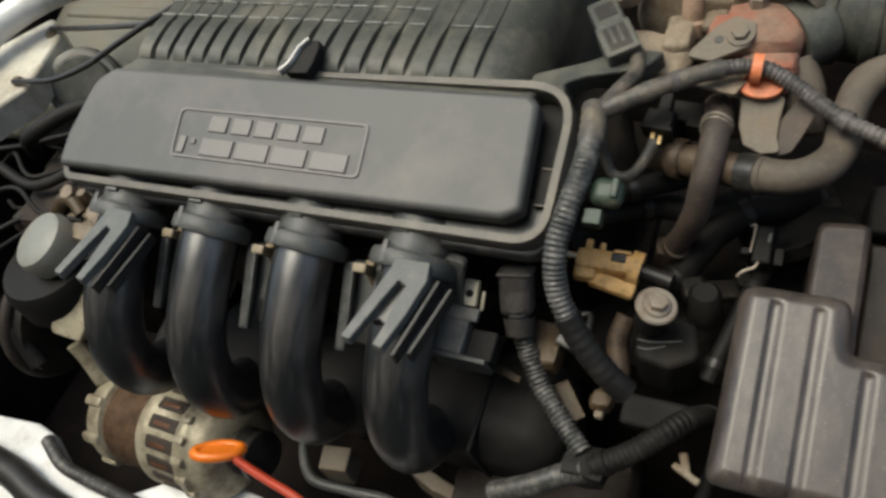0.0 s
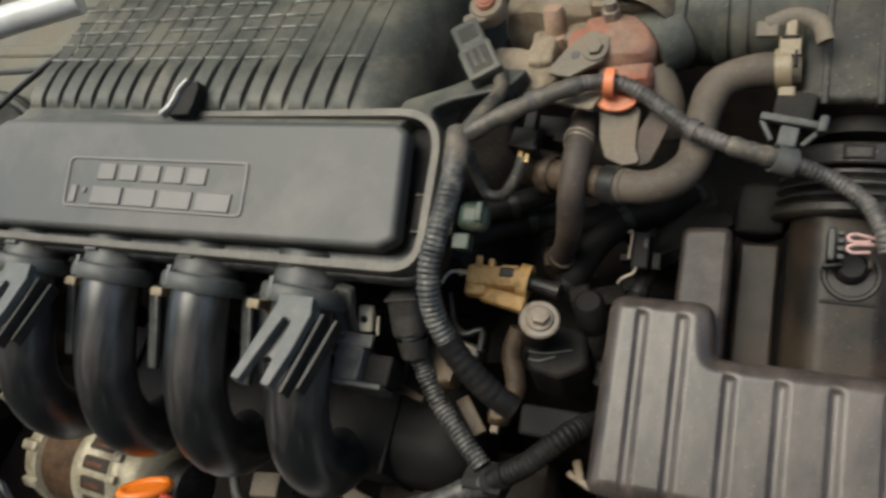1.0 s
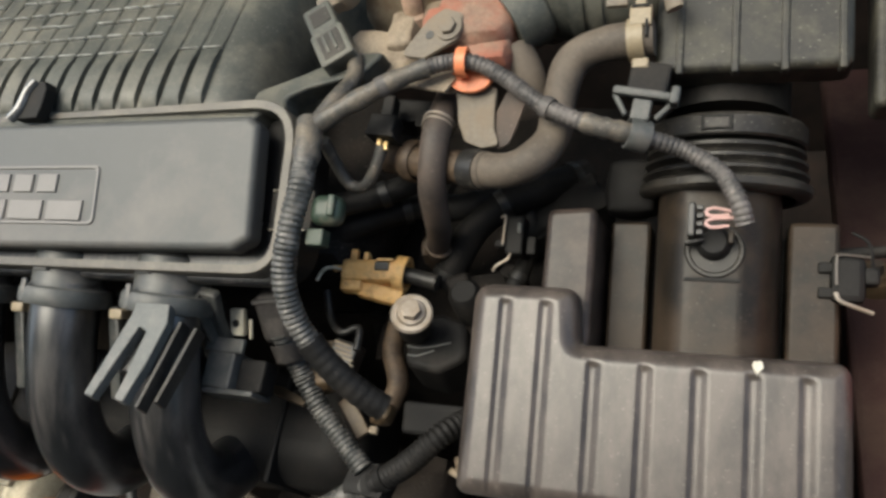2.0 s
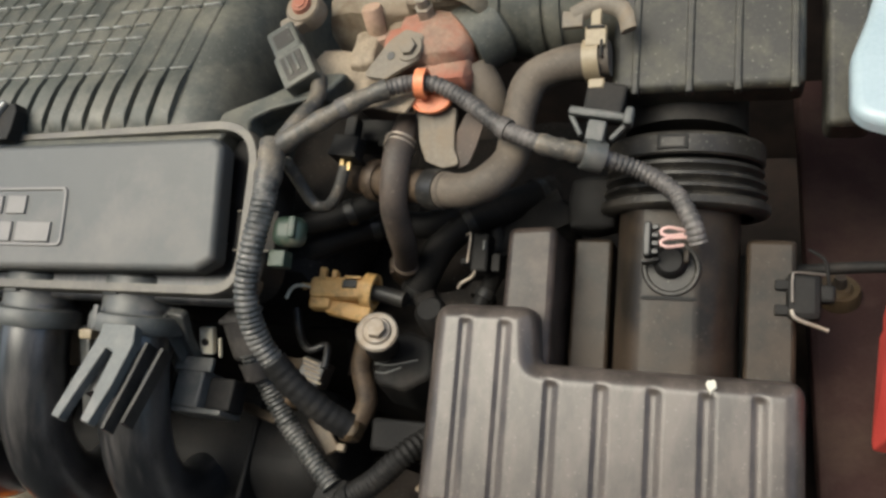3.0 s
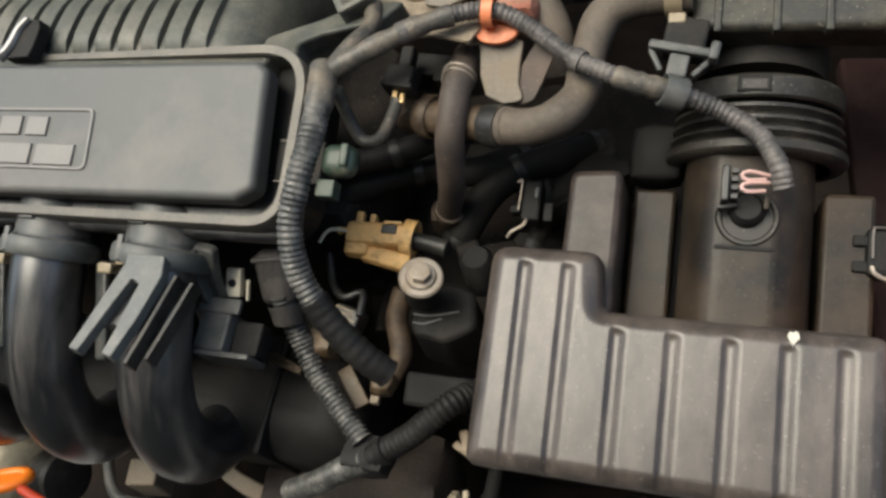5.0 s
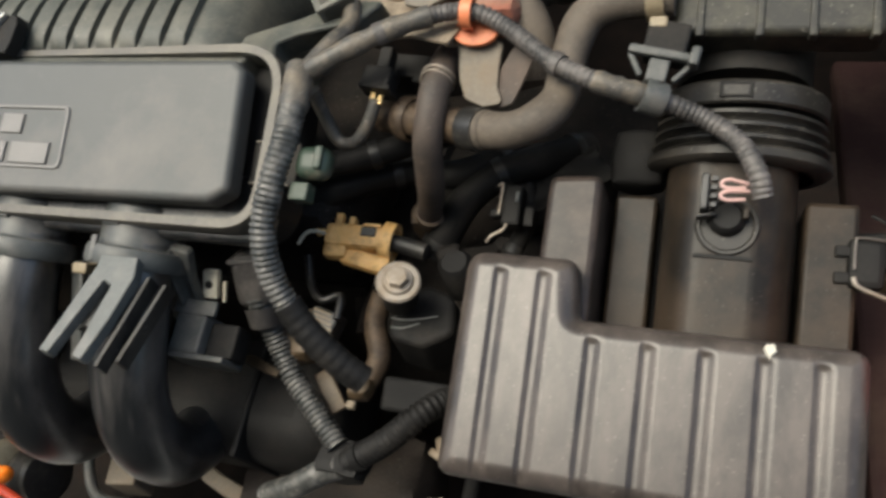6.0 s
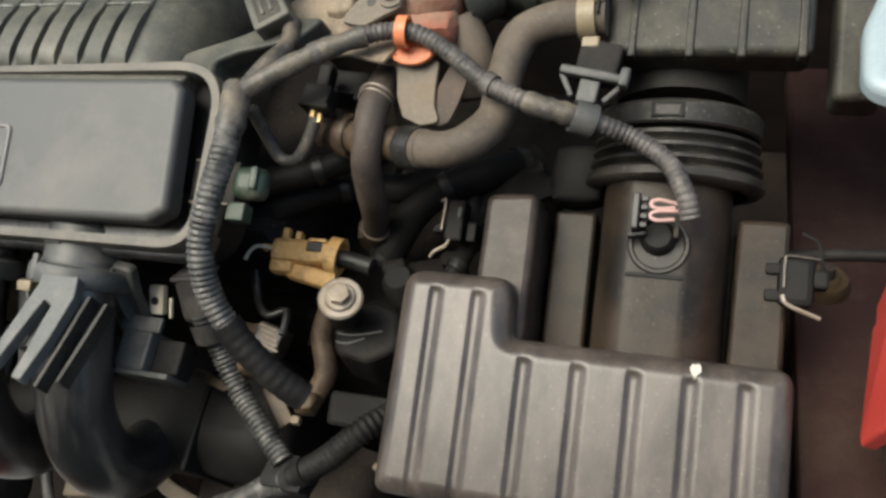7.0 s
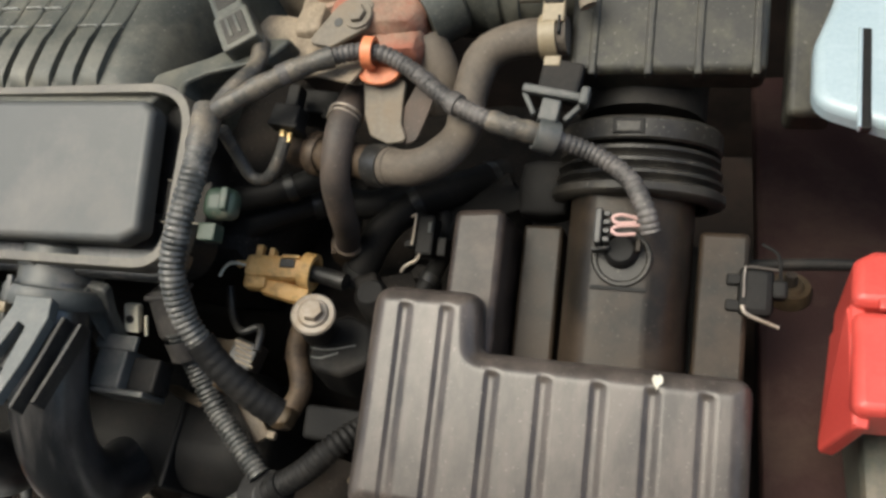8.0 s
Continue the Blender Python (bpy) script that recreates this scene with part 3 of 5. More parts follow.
# ---- intake runners ----
RUN = [(0.005, 0.840), (-0.020, 0.843), (-0.045, 0.835), (-0.073, 0.819), (-0.100, 0.797), (-0.117, 0.772), (-0.122, 0.745), (-0.114, 0.718), (-0.090, 0.70), (-0.06, 0.695)]
for i, x in enumerate((-0.373, -0.286, -0.198, -0.110)):
    run = thing("intake_runner", (x, -0.06, 0.82), "glossy black curved intake pipe with a collar" + (" and forked fins" if i in (0, 3) else ""), "intake pipe", "pipes of the intake manifold")
    part("pipe", tube([(x, y, z) for y, z in RUN], 0.0228, 24), RUNNER, run)
    m = along((x, -0.006, 0.853), (x, -0.048, 0.8345))
    part("collar", lathe([(0.018, -0.004), (0.0232, 0.0), (0.0242, 0.010), (0.0242, 0.0225), (0.0255, 0.0245), (0.0298, 0.0252), (0.0310, 0.0275), (0.0314, 0.0345), (0.0305, 0.0370), (0.0225, 0.0372)], 36, m @ at(0, 0, 0.001, 5, -4)), COLLAR, run, "grey rubber collar")
    part("collar_seam", rbox(0.004, 0.016, 0.003, 0.001, m @ at(-0.012, 0.026, 0.031, 90)), COLLAR, run)
    if i in (0, 3):
        fx = x + (0.008 if i == 0 else 0.0)
        head = [(-0.001, -0.050), (-0.0005, -0.057), (-0.0080, -0.0815), (-0.0168, -0.1100), (-0.0102, -0.1112), (-0.0030, -0.0925), (0.0078, -0.0655), (0.0142, -0.0685), (0.0105, -0.0880), (0.0098, -0.0960), (0.0066, -0.1108), (0.0132, -0.1122), (0.0215, -0.0880), (0.0275, -0.0620), (0.0250, -0.050)]

        def slope(bm, drop):
            for v in bm.verts:
                v.co.z += 0.8665 - drop + (v.co.y + 0.056) * 0.15
            return bm

        part("fork", slope(prism(rounded([(fx + a, b) for a, b in head], 0.0012, 2), -0.007, 0.0, 0.0008, 2), 0.0), FIN, run, "grey forked fin")
        part("web", slope(prism([(fx + a, b) for a, b in ((-0.0032, -0.0925), (0.0070, -0.0640), (0.0150, -0.0670), (0.0112, -0.0880), (0.0104, -0.0955), (0.0020, -0.0905))], -0.014, -0.0075, 0.0005, 1), 0.0), RUNNER, run, "recessed web of the fork")
        for k, (xt, yt, xb, yb, drop) in enumerate(((0.0320, -0.058, 0.0190, -0.1125, 0.006), (0.0390, -0.058, 0.0260, -0.106, 0.013))):
            part("fin", slope(prism([(fx + xt - 0.0012, yt), (fx + xt + 0.0016, yt), (fx + xb + 0.0016, yb), (fx + xb - 0.0012, yb)], -0.010, 0.0, 0.0005, 1), drop), BLACK, run)

# ---- alternator ----
AA, AB = Vector((-0.497, -0.117, 0.580)), Vector((-0.300, -0.132, 0.622))
alt = thing("alternator", (-0.40, -0.125, 0.55), "cream alloy alternator with cooling slots and copper windings", "alternator")
AM = along(AA, AB) @ Matrix.Diagonal((1.03, 1.03, 1.2, 1))
part("rear_frame", lathe([(0, 0), (0.040, 0), (0.049, 0.003), (0.051, 0.008), (0.051, 0.022), (0.046, 0.024), (0, 0.024)], 40, AM), ALLOY, alt)
part("stator", lathe([(0.045, 0.022), (0.0470, 0.024), (0.0470, 0.076), (0.045, 0.078)], 40, AM), STATOR, alt, "brown laminated stator")
for k in range(15):
    part("lamination", lathe([(0.0465, 0), (0.0480, 0.0004), (0.0480, 0.0014), (0.0465, 0.0018)], 36, AM @ at(0, 0, 0.026 + 0.0033 * k)), STATOR, alt)
part("front_frame", lathe([(0.042, 0.076), (0.051, 0.076), (0.053, 0.079), (0.053, 0.089), (0.0505, 0.091), (0.0505, 0.124), (0.053, 0.126), (0.053, 0.134), (0.050, 0.137), (0.0470, 0.140), (0.0460, 0.146), (0.040, 0.151), (0.028, 0.154), (0.014, 0.155), (0, 0.155)], 44, AM), ALLOY, alt)
for k in range(17):
    mm = AM @ at(0, 0, 0, 0, 0, 360 / 17 * k)
    slot = part("slot", rbox(0.006, 0.0125, 0.035, 0.002, mm @ at(0.0492, 0, 0.1075)), GRIME, alt, "dark cooling slot")
    part("winding", rbox(0.004, 0.0055, 0.022, 0.0018, mm @ at(0.0506, 0.001, 0.106)), COPPER, slot, "copper winding behind a slot")
    if k % 2:
        part("lug", rbox(0.009, 0.011, 0.022, 0.003, mm @ at(0.050, 0, 0.011)), ALLOY, alt)
    part("tooth", rbox(0.006, 0.008, 0.012, 0.002, mm @ at(0.0515, 0.009, 0.132)), ALLOY, alt)
part("pulley", lathe([(0, 0.154), (0.022, 0.156), (0.022, 0.160), (0.018, 0.163), (0.022, 0.166), (0.018, 0.169), (0.022, 0.172), (0.022, 0.178), (0.008, 0.180), (0, 0.180)], 32, AM), BLACK, alt, "black grooved pulley")
part("bracket_arm", tube([(-0.500, -0.110, 0.632), (-0.512, -0.100, 0.655), (-0.520, -0.095, 0.675)], 0.009, 10, flat=0.6), ALLOY, alt)
part("bracket_ear", merge(prism(rounded([(-0.020, -0.030), (0.012, -0.034), (0.020, 0.004), (0.010, 0.032), (-0.012, 0.030), (-0.022, 0.0)], 0.006), -0.005, 0.005, 0.002, 2, at(-0.496, -0.074, 0.722, 38, 14, 8)), lathe([(0.004, 0.008), (0.008, 0.008), (0.009, 0)], 20, at(-0.501, -0.061, 0.735, 38, 14, 8))), ALLOY, alt)

# ---- dipstick ----
dip = thing("dipstick", (-0.25, -0.16, 0.69), "orange dipstick handle ring on a red stem", "dipstick")
hx, hn = Vector((0.72, 0.42, -0.30)).normalized(), Vector((-0.42, 0.30, 0.80)).normalized()
hy = hn.cross(hx).normalized()
hm = Matrix.Translation((-0.287, -0.158, 0.692)) @ Matrix((hx, hy, hx.cross(hy))).transposed().to_4x4()
loop = [(0.0195 * math.cos(2 * math.pi * k / 20), 0.011 * math.sin(2 * math.pi * k / 20), 0) for k in range(21)]
hb = merge(moved(tube(loop, 0.0045, 10), hm), moved(prism([(0.017 * math.cos(2 * math.pi * k / 16), 0.009 * math.sin(2 * math.pi * k / 16)) for k in range(16)], -0.003, 0.0022), hm))
part("handle", hb, HANDLE, dip, "bright orange oval handle")
part("stem", tube([(-0.268, -0.160, 0.690), (-0.235, -0.168, 0.695), (-0.197, -0.176, 0.70), (-0.14, -0.19, 0.69), (-0.12, -0.15, 0.55)], 0.0038, 10), ROD, dip, "red plastic stem")

# ---- air filter box ----
PL = pose(0.2, -0.048, 0.84, 22)
box = thing("air_filter_box", PL, "grey plastic air filter box with a grooved lid", "air filter box")
lido = rounded([(-0.1018, -0.0835), (0.0988, -0.0835), (0.0985, 0.0043), (-0.0370, 0.0043), (-0.0400, 0.0358), (-0.0998, 0.0358)], [0.008, 0.008, 0.010, 0.004, 0.010, 0.012], 6)
part("lid_skirt", prism(lido, -0.092, -0.0125), LID, box, local=True)
CHANNELS = [-0.0785, -0.0555, -0.0275, -0.0005, 0.0265, 0.0525, 0.0775]
line_a = np.array(lido)
line_b = np.roll(line_a, -1, axis=0)
seg_d = line_b - line_a


def lid_depth(p):
    """Distance inside the lid's outline (below zero: outside) and the nearest point on it."""
    t = np.clip(((p - line_a) * seg_d).sum(1) / (seg_d ** 2).sum(1), 0, 1)
    near = line_a + seg_d * t[:, None]
    d = np.hypot(*(p - near).T)
    k = int(d.argmin())
    cross = ((line_a[:, 1] > p[1]) != (line_b[:, 1] > p[1])) & (p[0] < seg_d[:, 0] * (p[1] - line_a[:, 1]) / (seg_d[:, 1] + 1e-12) + line_a[:, 0])
    return (d[k] if cross.sum() % 2 else -d[k]), near[k]


def ease(t):
    t = max(0.0, min(1.0, t))
    return t * t * (3 - 2 * t)


ROLL = 0.0125
lid_bm = bmesh.new()
grid = {}
for i in range(207):
    for j in range(83):
        p = np.array((-0.1033 + 0.001 * i, -0.0843 + 0.0015 * j))
        d, near = lid_depth(p)
        if d < -0.0021:
            continue
        if d < 0.0004:
            grid[i, j] = lid_bm.verts.new((near[0], near[1], -ROLL))
            continue
        z = -ROLL + math.sqrt(max(0.0, ROLL ** 2 - (ROLL - min(d, 0.0095)) ** 2))
        for c in CHANNELS:
            u = p[0] - c
            cutout = ease((u + 0.0040) / 0.0016) if u < 0 else 1 - ease((u + 0.0006) / 0.0060)
            z -= 0.0019 * cutout * (ease((d - 0.008) / 0.004) if p[1] > -0.05 else ease((d - 0.0015) / 0.003))
        grid[i, j] = lid_bm.verts.new((p[0], p[1], z))
for (i, j), v in list(grid.items()):
    q = [grid.get(k) for k in ((i, j), (i + 1, j), (i + 1, j + 1), (i, j + 1))]
    if all(q):
        lid_bm.faces.new(q)
bmesh.ops.remove_doubles(lid_bm, verts=lid_bm.verts, dist=0.00015)
part("lid", soft(lid_bm), LID, box, "grey moulded lid with long channels", local=True)
part("scuff", prism([(-0.0027, 0.0013), (-0.0019, -0.0017), (-0.0001, -0.0045), (0.0013, -0.0019), (0.0027, -0.0003), (0.0023, 0.0027), (0.0009, 0.0041), (-0.0003, 0.0029), (-0.0017, 0.0035)], -0.0030, 0.0003, 0.0003, 1, at(0.0542, -0.0012, -0.0010, -24)), PRIMER, box, "pale scraped mark", local=True)
part("lower_case", prism(rounded([(-0.095, -0.080), (0.092, -0.080), (0.094, 0.084), (-0.064, 0.084), (-0.066, 0.03), (-0.094, 0.03)], 0.008, 4), -0.16, -0.088, 0.003), DULL, box, "black lower case", local=True)
part("deck_left", prism(rounded([(-0.0312, 0.0), (-0.0072, 0.0), (-0.0072, 0.086), (-0.0312, 0.086)], 0.003), -0.10, -0.060, 0.003), DECK, box, "scuffed brownish deck beside the air tube", local=True)
part("deck_right", prism(rounded([(0.069, 0.0), (0.0965, 0.0), (0.0965, 0.085), (0.070, 0.085)], 0.004), -0.10, -0.049, 0.003), DECK, box, "scuffed brownish deck beside the air tube", local=True)
part("tower", prism(rounded([(-0.0648, 0.0), (-0.0342, 0.0), (-0.0342, 0.086), (-0.0635, 0.084)], 0.006, 5), -0.09, -0.021, 0.004), TOWER, box, "worn brownish tower", local=True)
# air tube: a half-round channel with a flat top
FLANK = [(-0.003, -0.092), (-0.003, -0.060), (-0.0015, -0.046), (0.003, -0.0345), (0.009, -0.0265), (0.0145, -0.0230), (0.020, -0.0223), (0.042, -0.0223), (0.047, -0.0230), (0.055, -0.0278), (0.0615, -0.037), (0.0655, -0.050), (0.0668, -0.065), (0.0668, -0.092)]
arc = [(p.x, p.z) for p in spline([(x, 0, z) for x, z in FLANK], 0.003)]
tub = bmesh.new()
ra = [tub.verts.new((x, 0.0, z)) for x, z in arc]
rb = [tub.verts.new((x, 0.105, z)) for x, z in arc]
for k in range(len(arc)):
    j = (k + 1) % len(arc)
    tub.faces.new((ra[k], ra[j], rb[j], rb[k]))
tub.faces.new(ra[::-1])
tub.faces.new(rb)
part("air_tube", soft(tub), DECK, box, local=True)
part("slit", rbox(0.029, 0.0020, 0.002, 0, at(0.0300, 0.0455, -0.0220)), DULL, box, "thin dark slit", local=True)
maf = part("sensor_seat", lathe([(0, 0.0006), (0.0125, 0.0006), (0.0135, 0.0018), (0.0150, 0.0018), (0.0158, 0.0), (0.0170, -0.002)], 36, at(0.031, 0.062, -0.0222)), BELLOWS, box, "round sensor seat", local=True)
part("sensor_body", lathe([(0, 0.006), (0.0065, 0.006), (0.0085, 0.004), (0.0095, 0.0), (0.0095, -0.002)], 24, at(0.0305, 0.0655, -0.0205)), DULL, maf, local=True)
part("sensor_clip", rbox(0.003, 0.007, 0.006, 0.001, at(0.0395, 0.0675, -0.015)), DECK, maf, local=True)
part("connector", merge(rbox(0.004, 0.019, 0.016, 0.001, at(0.0190, 0.0755, -0.013)), *[rbox(0.0035, 0.0028, 0.004, 0.0005, at(0.0235, 0.068 + 0.0045 * k, -0.005)) for k in range(4)]), BLACK, maf, "black plug of the sensor", local=True)
part("connector_arm", rbox(0.010, 0.0022, 0.008, 0.001, at(0.0205, 0.0645, -0.014, 0, 0, 10)), BLACK, maf, local=True)
for k in range(2):
    dv = -0.006 * k
    part("sensor_wire", tube([(0.040, 0.080 + dv * 0.6, -0.006), (0.030, 0.081 + dv, -0.003), (0.0265, 0.079 + dv, -0.003), (0.029, 0.0765 + dv, -0.003), (0.038, 0.078 + dv, -0.006)], 0.0010, 8, step=0.002), PINK, maf, "pink sensor wire", local=True)


def bail(px, py, pz, flip, name_parent):
    """A spring clip: black body with a bent wire."""
    s = -1 if flip else 1
    part("clip_body", merge(rbox(0.018, 0.027, 0.016, 0.004, at(px + 0.001 * s, py, pz)), rbox(0.008, 0.010, 0.012, 0.002, at(px + 0.013 * s, py + 0.002, pz)), rbox(0.008, 0.006, 0.012, 0.001, at(px - 0.010 * s, py - 0.008, pz)),
                            rbox(0.008, 0.006, 0.012, 0.001, at(px - 0.010 * s, py + 0.006, pz))), DULL, name_parent, "black clip body", local=True)
    part("clip_wire", tube([(px + 0.0115 * s, py + 0.0118, pz + 0.008), (px - 0.003 * s, py + 0.0125, pz + 0.0095), (px - 0.0052 * s, py + 0.010, pz + 0.010), (px - 0.0052 * s, py - 0.004, pz + 0.0095)], 0.0007, 8, step=0.002), WIRE, name_parent, "thin steel clip wire", local=True)
    part("clip_wire", tube([(px - 0.0055 * s, py - 0.0085, pz + 0.0100), (px - 0.0048 * s, py - 0.0115, pz + 0.0105), (px - 0.001 * s, py - 0.0140, pz + 0.0095), (px + 0.0130 * s, py - 0.0185, pz + 0.007)], 0.0012, 10, step=0.0015), STEEL, name_parent, "bare bent steel clip wire", local=True)
    part("clip_ring", tube([(px + 0.004 * s, py + 0.028, pz - 0.004), (px + 0.012 * s, py + 0.022, pz - 0.002), (px + 0.014 * s, py + 0.010, pz - 0.002), (px + 0.0155 * s, py - 0.002, pz - 0.003)], 0.0010, 8, step=0.002), DULL, name_parent, "thin dark wire loop", local=True)


bail(0.099, 0.053, -0.052, False, box)
part("clip_body", merge(rbox(0.012, 0.026, 0.016, 0.002, at(-0.0935, 0.076, -0.069)), rbox(0.006, 0.012, 0.010, 0.001, at(-0.083, 0.070, -0.070)), rbox(0.007, 0.005, 0.010, 0.001, at(-0.1035, 0.0705, -0.068))), DULL, box, "black clip body", local=True)
part("clip_wire", tube([(-0.1030, 0.0868, -0.0605), (-0.1005, 0.0885, -0.0600), (-0.0998, 0.0860, -0.0598), (-0.1007, 0.0690, -0.0602)], 0.0008, 8, step=0.002), STEEL, box, "bare steel clip wire", local=True)
part("clip_wire", tube([(-0.1062, 0.0516, -0.062), (-0.1040, 0.0546, -0.0605), (-0.1005, 0.0568, -0.060), (-0.0970, 0.0588, -0.060), (-0.0955, 0.0612, -0.060), (-0.0953, 0.0632, -0.061)], 0.0011, 8, step=0.0015), STEEL, box, "bare bent steel clip wire", local=True)
part("clip_stud", rbox(0.0025, 0.007, 0.003, 0.001, at(-0.0900, 0.0805, -0.0605)), FIN, box, local=True)

# ---- corrugated duct behind the box ----
duct = thing("air_duct", PL @ pose(0.034, 0.108, -0.059, 5), "black bellows air duct with a slotted collar", "air duct")
dm = at(0, -0.006, 0, -90)
part("rim", lathe([(0.040, -0.003), (0.047, -0.002), (0.0490, 0.0), (0.0490, 0.004), (0.046, 0.006)], 48, dm), BELLOWS, duct, "lighter rim", local=True)
bel = [(0.045, 0.004)]
for k in range(3):
    z, rr_ = 0.0062 + 0.0066 * k, 0.0472 - 0.0009 * k
    bel += [(rr_ - 0.0042, z), (rr_ - 0.0036, z + 0.0012), (rr_, z + 0.0030), (rr_, z + 0.0048), (rr_ - 0.0042, z + 0.0066)]
part("bellows", lathe(bel, 56, dm), BELLOWS, duct, local=True)
part("collar", lathe([(0.036, 0.0275), (0.0445, 0.0275), (0.0458, 0.0287), (0.0458, 0.0385), (0.0440, 0.0405), (0.036, 0.0415), (0.0, 0.0415)], 56, dm), BELLOWS, duct, local=True)
part("collar_slot", merge(rbox(0.0170, 0.0085, 0.0022, 0.0005, at(-0.004, 0.0280, 0.0455))), DULL, duct, "dark frame of the slot", local=True)
part("collar_insert", rbox(0.0130, 0.0058, 0.002, 0.0005, at(-0.004, 0.0276, 0.0460)), BELLOWS, duct, "inner face of the slot", local=True)
part("side_flap", lump(0.032, 0.036, 0.034, at(-0.054, 0.0, -0.012), 0.001, 30, 9, 0.55), DULL, duct, "black resonator pocket", local=True)
part("elbow", tube([(0, 0.04, 0), (0, 0.085, -0.005), (-0.005, 0.12, -0.03), (-0.02, 0.14, -0.07)], 0.036, 28), DULL, duct, local=True)

# ---- resonator box at the back ----
PR = pose(0.248, 0.1, 0.90, 22)
res = thing("resonator_box", PR, "grey ribbed resonator box with dusty patches", "resonator")
part("shell", prism(rounded([(-0.052, -0.002), (0.049, -0.002), (0.049, 0.20), (-0.052, 0.20)], 0.006), -0.022, 0.0, 0.006, 4), RESON, res, local=True)
for u in (-0.0385, -0.0095, 0.0155, 0.0435):
    part("rib", rbox(0.0042, 0.2, 0.008, 0.0012, at(u, 0.096, -0.0025)), RESON, res, local=True)
part("side_post", prism(rounded([(0.059, -0.022), (0.082, -0.022), (0.082, 0.18), (0.059, 0.18)], 0.005), -0.03, -0.008, 0.006, 3), RESON, res, local=True)

# ---- white part at the wing, its skylight put in as pale blue ----
blu = thing("wing_bracket", (0.36, 0.1, 0.88), "white wing bracket with a long slot, tinted for skylight", "bracket")
part("plate", prism(rounded([(0.3150, 0.0665), (0.42, 0.020), (0.42, 0.30), (0.362, 0.30), (0.326, 0.135), (0.3165, 0.105)], [0.016, 0.01, 0.02, 0.02, 0.05, 0.03], 8), 0.902, 0.912, 0.005, 5), SKYWHITE, blu)
part("slot", rbox(0.0052, 0.064, 0.004, 0.001, at(0.3376, 0.0815, 0.9108, 0, 0, -3.5)), DULL, blu, "dark slot")
part("slot_lip", rbox(0.0014, 0.064, 0.004, 0.0004, at(0.3352, 0.0816, 0.9118, 0, 0, -3.5)), SKYWHITE, blu)

# ---- battery ----
bat = thing("battery", (0.42, -0.06, 0.62), "grey battery with a red terminal cover", "battery")
part("case", rbox(0.16, 0.22, 0.18, 0.006, at(0.432, -0.10, 0.70)), BATTERY, bat)
cap = prism(rounded([(0.3375, -0.058), (0.45, -0.054), (0.45, -0.006), (0.340, -0.006)], 0.006, 4), 0.825, 0.850, 0.006, 3)
cov_red = part("terminal_cover", cap, RED, bat, "bright red plastic terminal cover")
part("cover_cap", merge(prism(rounded([(0.339, -0.0045), (0.45, -0.0045), (0.45, 0.026), (0.350, 0.026), (0.341, 0.020)], 0.006, 4), 0.80, 0.853, 0.006, 3), rbox(0.004, 0.006, 0.004, 0.001, at(0.352, -0.005, 0.853))), RED, cov_red)
sk = bmesh.new()
for p in ((0.3385, -0.062, 0.842), (0.3385, 0.0, 0.846), (0.346, -0.062, 0.842), (0.346, 0.0, 0.846), (0.330, -0.060, 0.800), (0.337, 0.002, 0.806), (0.338, -0.061, 0.800), (0.346, 0.002, 0.806)):
    sk.verts.new(p)
bmesh.ops.convex_hull(sk, input=sk.verts)
bmesh.ops.bevel(sk, geom=list(sk.edges), offset=0.0015, segments=2, affect="EDGES", profile=0.5)
part("cover_skirt", sk, RED, cov_red, "darker side skirt")

tray = solo("battery_tray", rbox(0.26, 0.34, 0.02, 0.004, at(0.425, -0.1, 0.595)), SHADEWALL, "metal tray under the battery, coloured dark for shade", "battery tray")
solo("wing_pipe", tube([(0.29, 0.048, 0.795), (0.36, 0.05, 0.80), (0.45, 0.045, 0.80), (0.54, 0.04, 0.80)], 0.0036, 10), DULL, "thin black pipe along the inner wing", "pipe")
solo("wall_wing", rbox(0.24, 0.5, 0.02, 0.005, at(0.43, 0.10, 0.70, -14)), WING, "dark brownish inner wing panel", "inner wing", kind="structure")

gp = thing("wing_grommet", pose(0.329, 0.078, 0.722, -14), "dusty brown round grommet in the inner wing", "grommet")
part("disc", lathe([(0, 0.006), (0.007, 0.006), (0.009, 0.003), (0.0125, 0.004), (0.0140, 0.0), (0.0140, -0.010), (0, -0.010)], 28), OCHRE, gp, local=True)
part("stem", lathe([(0, 0.014), (0.0035, 0.014), (0.0045, 0.006), (0.0045, 0.0)], 16), GRIME, gp, local=True)

# ---- hoses at the back ----
S_HOSE = [(0.097, 0.050, 0.874), (0.115, 0.044, 0.880), (0.131, 0.047, 0.885), (0.141, 0.066, 0.884), (0.143, 0.088, 0.892), (0.150, 0.106, 0.903), (0.168, 0.112, 0.909), (0.196, 0.113, 0.911)]
ch = thing("coolant_hose", (0.14, 0.08, 0.885), "dusty brown rubber coolant hose in an S bend", "hose")
part("hose", tube(S_HOSE, lambda t: 0.0102 + 0.0002 * math.sin(t * 31), 20), HOSE, ch)
part("end_lip", lathe([(0.0100, -0.003), (0.0112, -0.002), (0.0112, 0.002), (0.0100, 0.003)], 22, along((0.101, 0.048, 0.8755), (0.115, 0.044, 0.880))), HOSE, ch)
solo("pipe_junction", merge(tube([(0.030, 0.070, 0.861), (0.06, 0.060, 0.868), (0.098, 0.049, 0.874)], 0.0105, 18), lathe([(0.012, -0.004), (0.0135, -0.002), (0.0135, 0.004), (0.012, 0.006)], 20, along((0.048, 0.064, 0.865), (0.06, 0.060, 0.868)))), PIPE, "brown oxidised water pipe junction", "water pipe")
